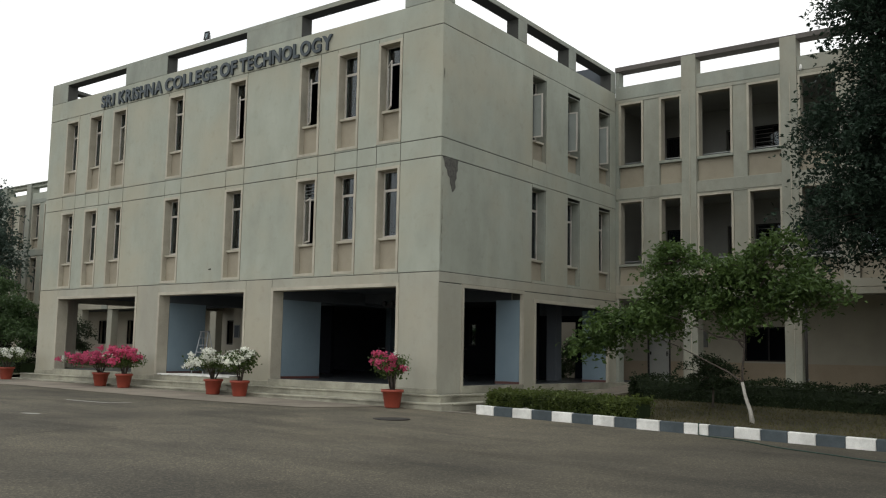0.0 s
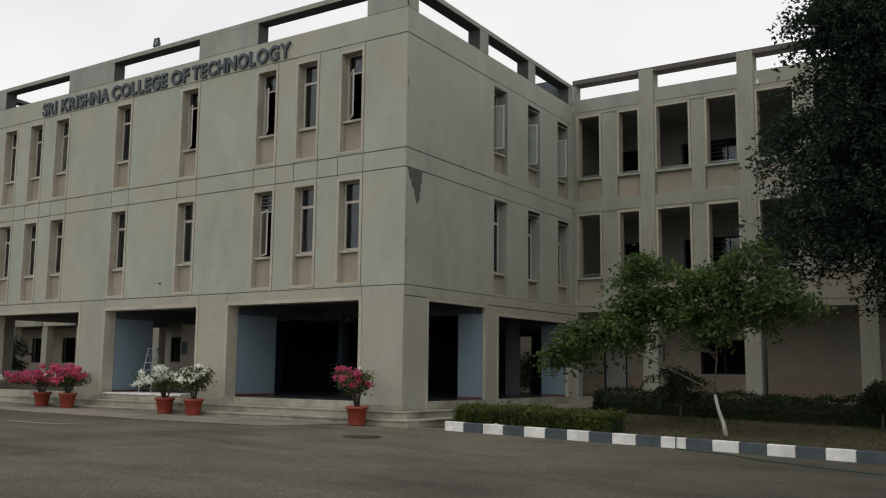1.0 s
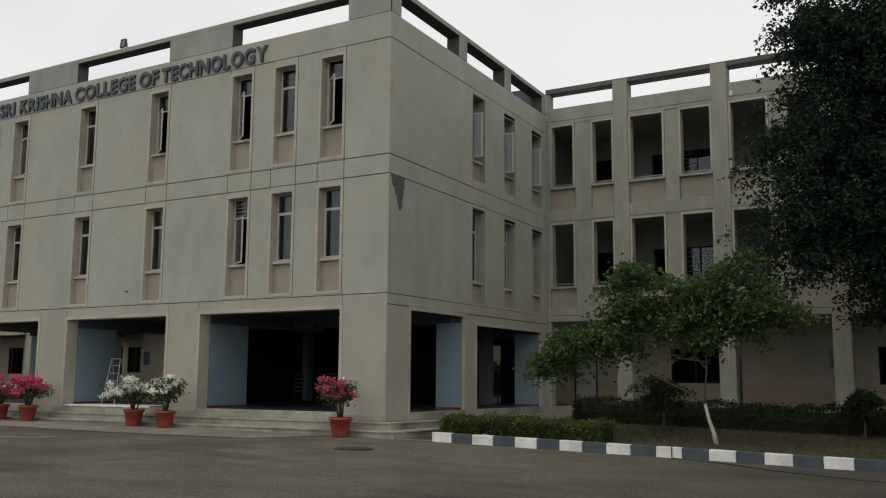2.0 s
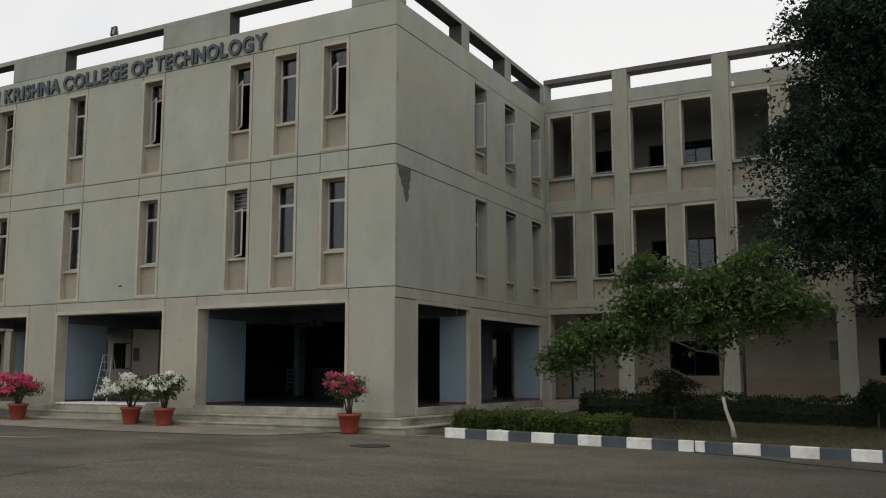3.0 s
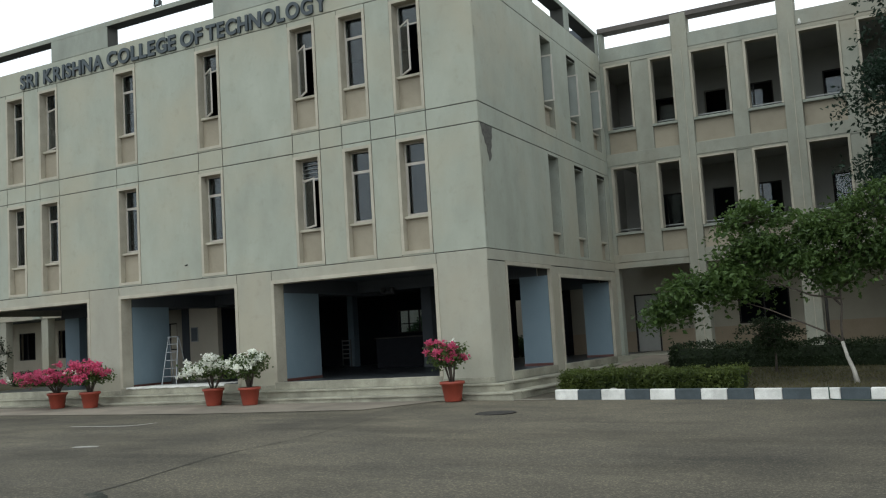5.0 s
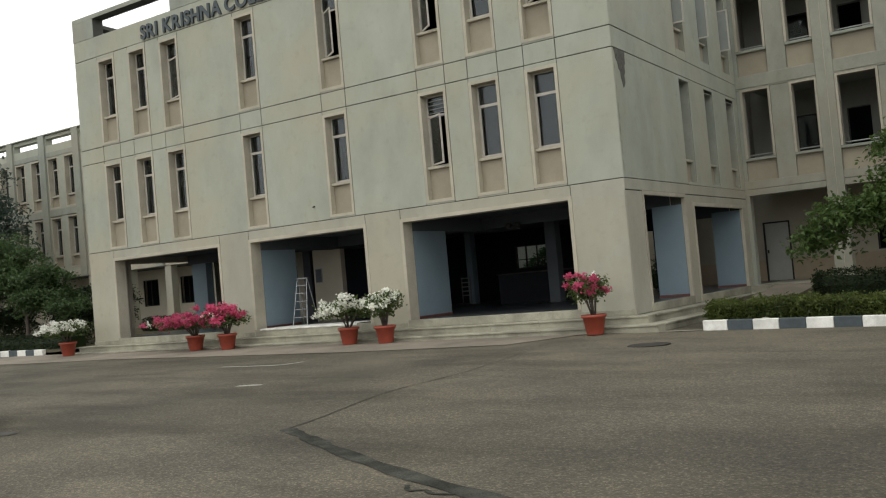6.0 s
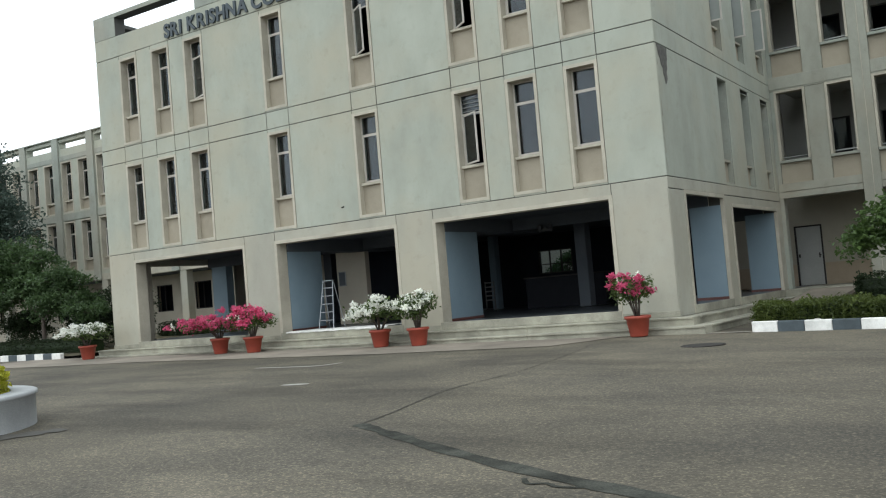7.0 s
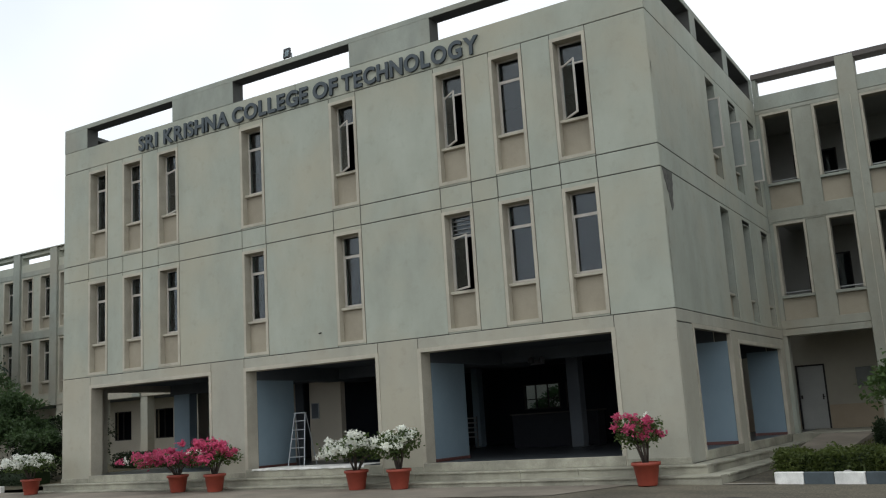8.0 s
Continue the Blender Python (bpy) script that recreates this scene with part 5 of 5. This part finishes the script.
# ---- potted bougainvillea ----
def potted(x, y, bloom, label, seed, h=1.0, w=0.55, lean=0.0, flowers=46, pale=0):
    r = np.random.default_rng(seed)
    z = base_level(x) + 0.012
    ob = thing("potted_plant", label, "potted plant", "potted shrubs along the steps", at=Matrix.Translation((x, y, z)))
    pot = part("pot", revolve([(0.0, 0.0), (0.19, 0.0), (0.20, 0.02), (0.265, 0.40), (0.30, 0.405), (0.305, 0.47), (0.28, 0.475), (0.265, 0.42), (0.0, 0.41)], 28, False), M_POT, ob, "red-brown pot with a thick rim", True)
    part("soil", revolve([(0.262, 0.405), (0.2, 0.425), (0.0, 0.435)], 20, False), M_SOIL, pot)
    heads = []
    for k in range(9):
        a = 2 * math.pi * k / 9 + r.uniform(-0.3, 0.3)
        bm = bmesh.new()
        e = Vector((lean + math.cos(a) * w * r.uniform(0.3, 0.7), math.sin(a) * w * 0.5, 0.45 + h * r.uniform(0.45, 0.75)))
        b0 = Vector((0.04 * math.cos(a), 0.04 * math.sin(a), 0.42))
        tube(bm, [b0, b0.lerp(e, 0.45) + Vector((0, 0, 0.12)), e], [0.022, 0.016, 0.008], 6)
        part("stem", bm, M_BARK, ob, "", True)
        heads.append(e)
    n = 1300
    c = np.array([heads[i] for i in r.integers(0, len(heads), n)]) + np.clip(r.normal(0, 1, (n, 3)), -1.7, 1.7) * np.array([w * 0.36, w * 0.34, h * 0.12])
    part("foliage", leaf_mesh("foliage", c, 0.095, L_POT, r, 0.8, 0.6), L_POT, ob)
    rank = c[:, 2] + 0.35 * np.abs(c[:, 0] - lean) - 0.25 * c[:, 1]
    top = c[np.argsort(-rank)][: int(n * 0.55)]
    fl = top[r.integers(0, len(top), flowers)] + np.array([0, -0.05, 0.04])
    fl = np.repeat(fl, 34, axis=0) + r.normal(0, 0.05, (flowers * 34, 3)) * np.array([1.15, 1.0, 0.75])
    mat = L_WHITE if bloom == "white" else L_PINK
    if pale:
        wh = np.repeat(top[r.integers(0, len(top), pale)] + np.array([0, -0.09, 0.0]), 26, axis=0) + r.normal(0, 0.045, (pale * 26, 3))
        part("pale_blossoms", leaf_mesh("pale_blossoms", wh, 0.08, L_WHITE, r, 1.0, 0.8), L_WHITE, ob, "a few white bracts among the pink")
    part("blossoms", leaf_mesh("blossoms", fl, 0.085, mat, r, 1.0, 0.8), mat, ob, "clusters of %s bracts" % ("white" if bloom == "white" else "magenta pink"))
    return ob


potted(-0.60, -1.12, "pink", "red pot with a leggy pink-flowering bougainvillea", 61, 0.98, 0.46, -0.12, 20, 1)
potted(-6.75, -1.15, "white", "red pot with a white-flowering bougainvillea", 62, 1.0, 0.46, 0.0, 26)
potted(-8.02, -1.15, "white", "red pot with a full white-flowering bougainvillea", 63, 0.92, 0.80, 0.05, 60)
potted(-12.78, -1.2, "pink", "red pot with a full magenta bougainvillea", 64, 0.95, 0.60, -0.05, 80, 3)
potted(-14.2, -1.2, "pink", "red pot with a wide magenta bougainvillea", 65, 0.72, 0.95, -0.3, 95, 4)
potted(-20.55, -1.35, "white", "red pot with a white-flowering bougainvillea", 66, 0.85, 0.75, -0.1, 55)

# ---- stepladder in the lobby ----
lad = thing("stepladder", "bare aluminium stepladder standing on a white sheet", "stepladder", at=pose(-12.05, 1.55, FLOOR + 0.004, 0, 0, 12))
for s in (-1, 1):
    bm = bmesh.new()
    tube(bm, [(s * 0.26, -0.34, 0.0), (s * 0.17, -0.02, 1.5)], [0.02, 0.018], 8)
    part("front_rail", bm, M_ALU, lad)
    bm = bmesh.new()
    tube(bm, [(s * 0.28, 0.40, 0.0), (s * 0.17, 0.02, 1.5)], [0.016, 0.015], 8)
    part("rear_leg", bm, M_ALU, lad)
for k in range(5):
    t = 0.17 + 0.17 * k
    part("tread", box_bm(-0.26 + 0.09 * t, 0.26 - 0.09 * t, -0.34 + 0.32 * t - 0.04, -0.34 + 0.32 * t + 0.05, 1.5 * t - 0.012, 1.5 * t + 0.012), M_ALU, lad)
part("top_cap", box_bm(-0.19, 0.19, -0.07, 0.06, 1.49, 1.52, 0.005), M_ALU, lad)
bm = bmesh.new()
nx = 26
rows_ = []
for i in range(nx + 1):
    x = -12.5 + 3.9 * i / nx
    w = math.sin(i * 1.9) * 0.03
    rows_.append([bm.verts.new(p) for p in ((x, -0.062, FLOOR - 0.03 + 0.25 * w), (x, -0.060, FLOOR + 0.006), (x, -0.03, FLOOR + 0.020), (x, 0.5, FLOOR + 0.018 + 0.2 * abs(w)), (x, 1.35 + 2 * w, FLOOR + 0.014))])
for a_, b_ in zip(rows_, rows_[1:]):
    for k in range(4):
        bm.faces.new([a_[k], b_[k], b_[k + 1], a_[k + 1]])
sheet_ob = new("dust_sheet", link_mesh("dust_sheet", bm, M_KERBW))
tagged(sheet_ob, "white dust sheet spread on the lobby floor", "dust sheet")

# ---- round planter ----
PX, PY = -6.0, -15.6
planter = thing("round_planter", "low round grey rendered planter with golden clipped shrubs", "planter", at=Matrix.Translation((PX, PY, base_level(PX))))
pwall = part("planter_wall", revolve([(2.45, -0.1), (2.45, 0.40), (2.48, 0.41), (2.48, 0.455), (2.45, 0.47), (2.14, 0.47), (2.12, 0.45), (2.12, 0.1)], 72, False), M_PLANTER, planter, "grey rendered ring wall", True)
part("soil", revolve([(2.125, 0.36), (1.2, 0.39), (0.0, 0.40)], 40, False), M_SOIL, pwall)
r = np.random.default_rng(8)
n = 15000
a, q = r.uniform(0, 2 * np.pi, n), r.uniform(1.45, 2.05, n)
z = 0.38 + np.where(r.random(n) < 0.55, 0.40 + r.normal(0, 0.035, n), r.uniform(0.0, 0.40, n))
q = np.where(z < 0.73, np.where(r.random(n) < 0.7, 2.05 + r.normal(0, 0.03, n), 1.45), q)
shrub = thing("planter_hedge", "ring of clipped golden yellow shrubs growing in the planter", "hedge", at=Matrix.Translation((PX, PY, base_level(PX))))
# dark filler ring, the depth shade behind the golden leaves
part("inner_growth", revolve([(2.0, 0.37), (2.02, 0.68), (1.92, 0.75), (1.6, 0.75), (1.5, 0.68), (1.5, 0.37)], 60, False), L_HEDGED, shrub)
part("foliage", leaf_mesh("foliage", np.stack([q * np.cos(a), q * np.sin(a), z], axis=1), 0.075, L_YELLOW, r, 0.8, 0.6), L_YELLOW, shrub)

# ---- on the asphalt ----
def strip(name, pts, widths_, mat, label, cat, lift=0.006):
    bm = bmesh.new()
    pairs = []
    for i, p in enumerate(pts):
        d = (Vector(pts[min(i + 1, len(pts) - 1)]) - Vector(pts[max(i - 1, 0)])).normalized()
        s = Vector((-d.y, d.x)) * widths_[i] / 2
        wob = 0.12 * widths_[i] * math.sin(i * 2.7)
        pairs.append([bm.verts.new((p[0] + k * (s.x + wob), p[1] + k * s.y, base_level(p[0]) + lift)) for k in (-1, 1)])
    for a_, b_ in zip(pairs, pairs[1:]):
        bm.faces.new([a_[0], b_[0], b_[1], a_[1]])
    return structure(name, bm, mat, label, cat)


def smooth_line(ctrl, n):
    out_ = []
    for i in range(len(ctrl) - 1):
        for k in range(n):
            t = k / n
            p0, p1, p2, p3 = [Vector(ctrl[min(max(i + j, 0), len(ctrl) - 1)]) for j in (-1, 0, 1, 2)]
            out_.append(tuple(0.5 * (2 * p1 + (p2 - p0) * t + (2 * p0 - 5 * p1 + 4 * p2 - p3) * t * t + (3 * p1 - p0 - 3 * p2 + p3) * t ** 3)))
    return out_ + [tuple(ctrl[-1])]


seal = smooth_line([(9.0, -17.25), (7.5, -16.43), (6.67, -16.05), (5.6, -15.65), (4.3, -15.12), (2.93, -14.42), (1.81, -13.76), (1.05, -13.31)], 6)
strip("tar_seam", seal, [0.25 - 0.002 * i + 0.035 * math.sin(i * 1.3) + 0.03 * math.sin(i * 3.7) for i in range(len(seal))], M_TAR, "dark tar seal over a trench in the asphalt", "tar seam", 0.006)
crack = smooth_line([(1.05, -13.31), (0.92, -12.6), (0.31, -10.34), (0.16, -7.91), (-0.53, -4.46), (-0.9, -3.2)], 6)
strip("asphalt_crack", crack, [max(0.010, 0.036 - 0.001 * i + 0.012 * math.sin(i * 2.1)) for i in range(len(crack))], M_CRACK, "thin dark crack across the asphalt", "crack", 0.006)
strip("tar_drip", smooth_line([(4.28, -15.32), (4.40, -15.47), (4.52, -15.42), (4.66, -15.5), (4.85, -15.46)], 5), [0.045] * 21, M_TAR, "dark tar drip on the asphalt", "tar", 0.007)
strip("road_marking_1", smooth_line([(-7.6, -6.3), (-6.4, -6.24), (-5.85, -6.1), (-5.7, -5.55)], 5), [0.10, 0.12, 0.13, 0.13, 0.14, 0.15, 0.15, 0.16, 0.17, 0.17, 0.16, 0.14, 0.12, 0.1, 0.08, 0.05], M_MARK, "worn pale mark on the asphalt", "road marking", 0.006)
strip("road_marking_2", [(-3.62, -9.62), (-3.4, -9.54), (-3.15, -9.48)], [0.14, 0.24, 0.14], M_MARK, "small worn pale mark on the asphalt", "road marking", 0.006)
strip("road_marking_3", [(0.9, -0.95), (1.3, -0.82), (1.8, -0.76)], [0.07, 0.08, 0.07], M_MARK, "worn pale line by the kerb end", "road marking", 0.02)


def manhole(x, y, rad, label):
    z = base_level(x)
    ob = thing("manhole_cover", label, "manhole cover", kind="structure", at=Matrix.Translation((x, y, z)))
    part("frame_ring", revolve([(rad, 0.0), (rad, 0.014), (rad - 0.04, 0.014), (rad - 0.045, 0.0)], 32, False), M_IRON, ob)
    part("cover", revolve([(rad - 0.05, 0.0), (rad - 0.05, 0.012), (0.0, 0.013)], 32, False), M_IRON, ob)


manhole(1.8, -3.85, 0.42, "dark round iron manhole cover in the asphalt")
bm = bmesh.new()
ring = [bm.verts.new((-3.38 + (0.30 + 0.07 * math.sin(i * 2.3) + 0.04 * math.sin(i * 5.1)) * math.cos(2 * math.pi * i / 28) + 0.42 * math.sin(2 * math.pi * i / 28) * 0.5,
                      -14.67 + (0.55 + 0.06 * math.sin(i * 1.7)) * math.sin(2 * math.pi * i / 28), base_level(-3.38) + 0.008)) for i in range(28)]
bm.faces.new(ring)
structure("oil_stain", bm, M_STAIN, "dark damp stain beside the planter", "stain")
# a pale stone lying in the hedge front
bm = bmesh.new()
bmesh.ops.create_icosphere(bm, subdivisions=2, radius=0.13)
for v in bm.verts:
    v.co *= 1 + 0.25 * noise.noise(v.co * 9)
    v.co.z *= 0.6
st = new("loose_stone", link_mesh("loose_stone", bm, M_MARK, True))
st.location = (3.15, -0.42, lawn_level(3.15, -0.42) + 0.06)
tagged(st, "pale rough stone lying behind the kerb", "stone")

# low plinth band round the front piers
ends = [WEST] + [v for s in OPENINGS for v in s] + [0.0]
for i in range(0, len(ends) - 1, 2):
    bm = box_bm(ends[i] - (0.02 if i == 0 else -0.02), ends[i + 1] + (0.02 if i == 6 else -0.02), -0.022, 0.0, 0.392, 0.53, 0.006)
    structure("baseboard_%d" % (i // 2 + 1), bm, M_STONE, "pale stone plinth band at the foot of the pier", "plinth")

# weep pipe low on the front wall
weep = thing("weep_pipe", "short dark weep pipe in the front wall", "pipe", at=Matrix.Translation((-9.89, 0.0, 4.17)))
bm = bmesh.new()
tube(bm, [(0, 0.02, 0.01), (0, -0.09, -0.02)], [0.02, 0.02], 10)
part("pipe", bm, M_IRON, weep)
# fixed louvre in the head of one window
louvre = thing("window_louvre", "dark fixed louvre in the head of a window", "louvre", at=Matrix.Translation((-5.82, 0.255, 3.77)))
for k in range(5):
    part("slat", box_bm(0.13, WIN_W - 0.13, -0.02, 0.015, 2.37 + 0.11 * k, 2.385 + 0.11 * k), M_STEEL, louvre)

# rainwater pipe on the wing
pipe_ob = thing("downpipe", "thin dark rainwater pipe on the verandah wall", "downpipe", at=Matrix.Translation((6.62, WY - 0.1, 0.0)))
bm = bmesh.new()
tube(bm, [(0, 0, 0.1), (0, 0, 3.5)], [0.045, 0.045], 10)
part("pipe", bm, M_IRON, pipe_ob, "", True)
for zc in (0.9, 2.4):
    part("clip", box_bm(-0.07, 0.07, -0.012, 0.06, zc - 0.02, zc + 0.02), M_STEEL, pipe_ob)

# second meter box on the ground floor wall
box2 = copy_thing(box, Matrix.Translation((8.72, WB, FLOOR + 1.35)))
# garden hose lying along the kerb and looped over one stone
hose = thing("garden_hose", "thin dark green garden hose lying along the kerb", "hose")
bm = bmesh.new()
line = smooth_line([(7.62, -0.42), (7.70, -0.60), (7.74, -0.78), (7.95, -0.95), (8.9, -1.25), (9.8, -1.9), (10.8, -2.3), (12.0, -2.7), (14.0, -2.5), (17.0, -2.9)], 8)
pts = []
for x, y in line:
    over = base_level(x) + (0.235 if y > -0.735 and y < -0.5 else (0.012 if y <= -0.735 else 0.14))
    pts.append((x, y, over))
tube(bm, pts, [0.013] * len(pts), 6)
part("tube", bm, M_HOSE, hose, "", True)
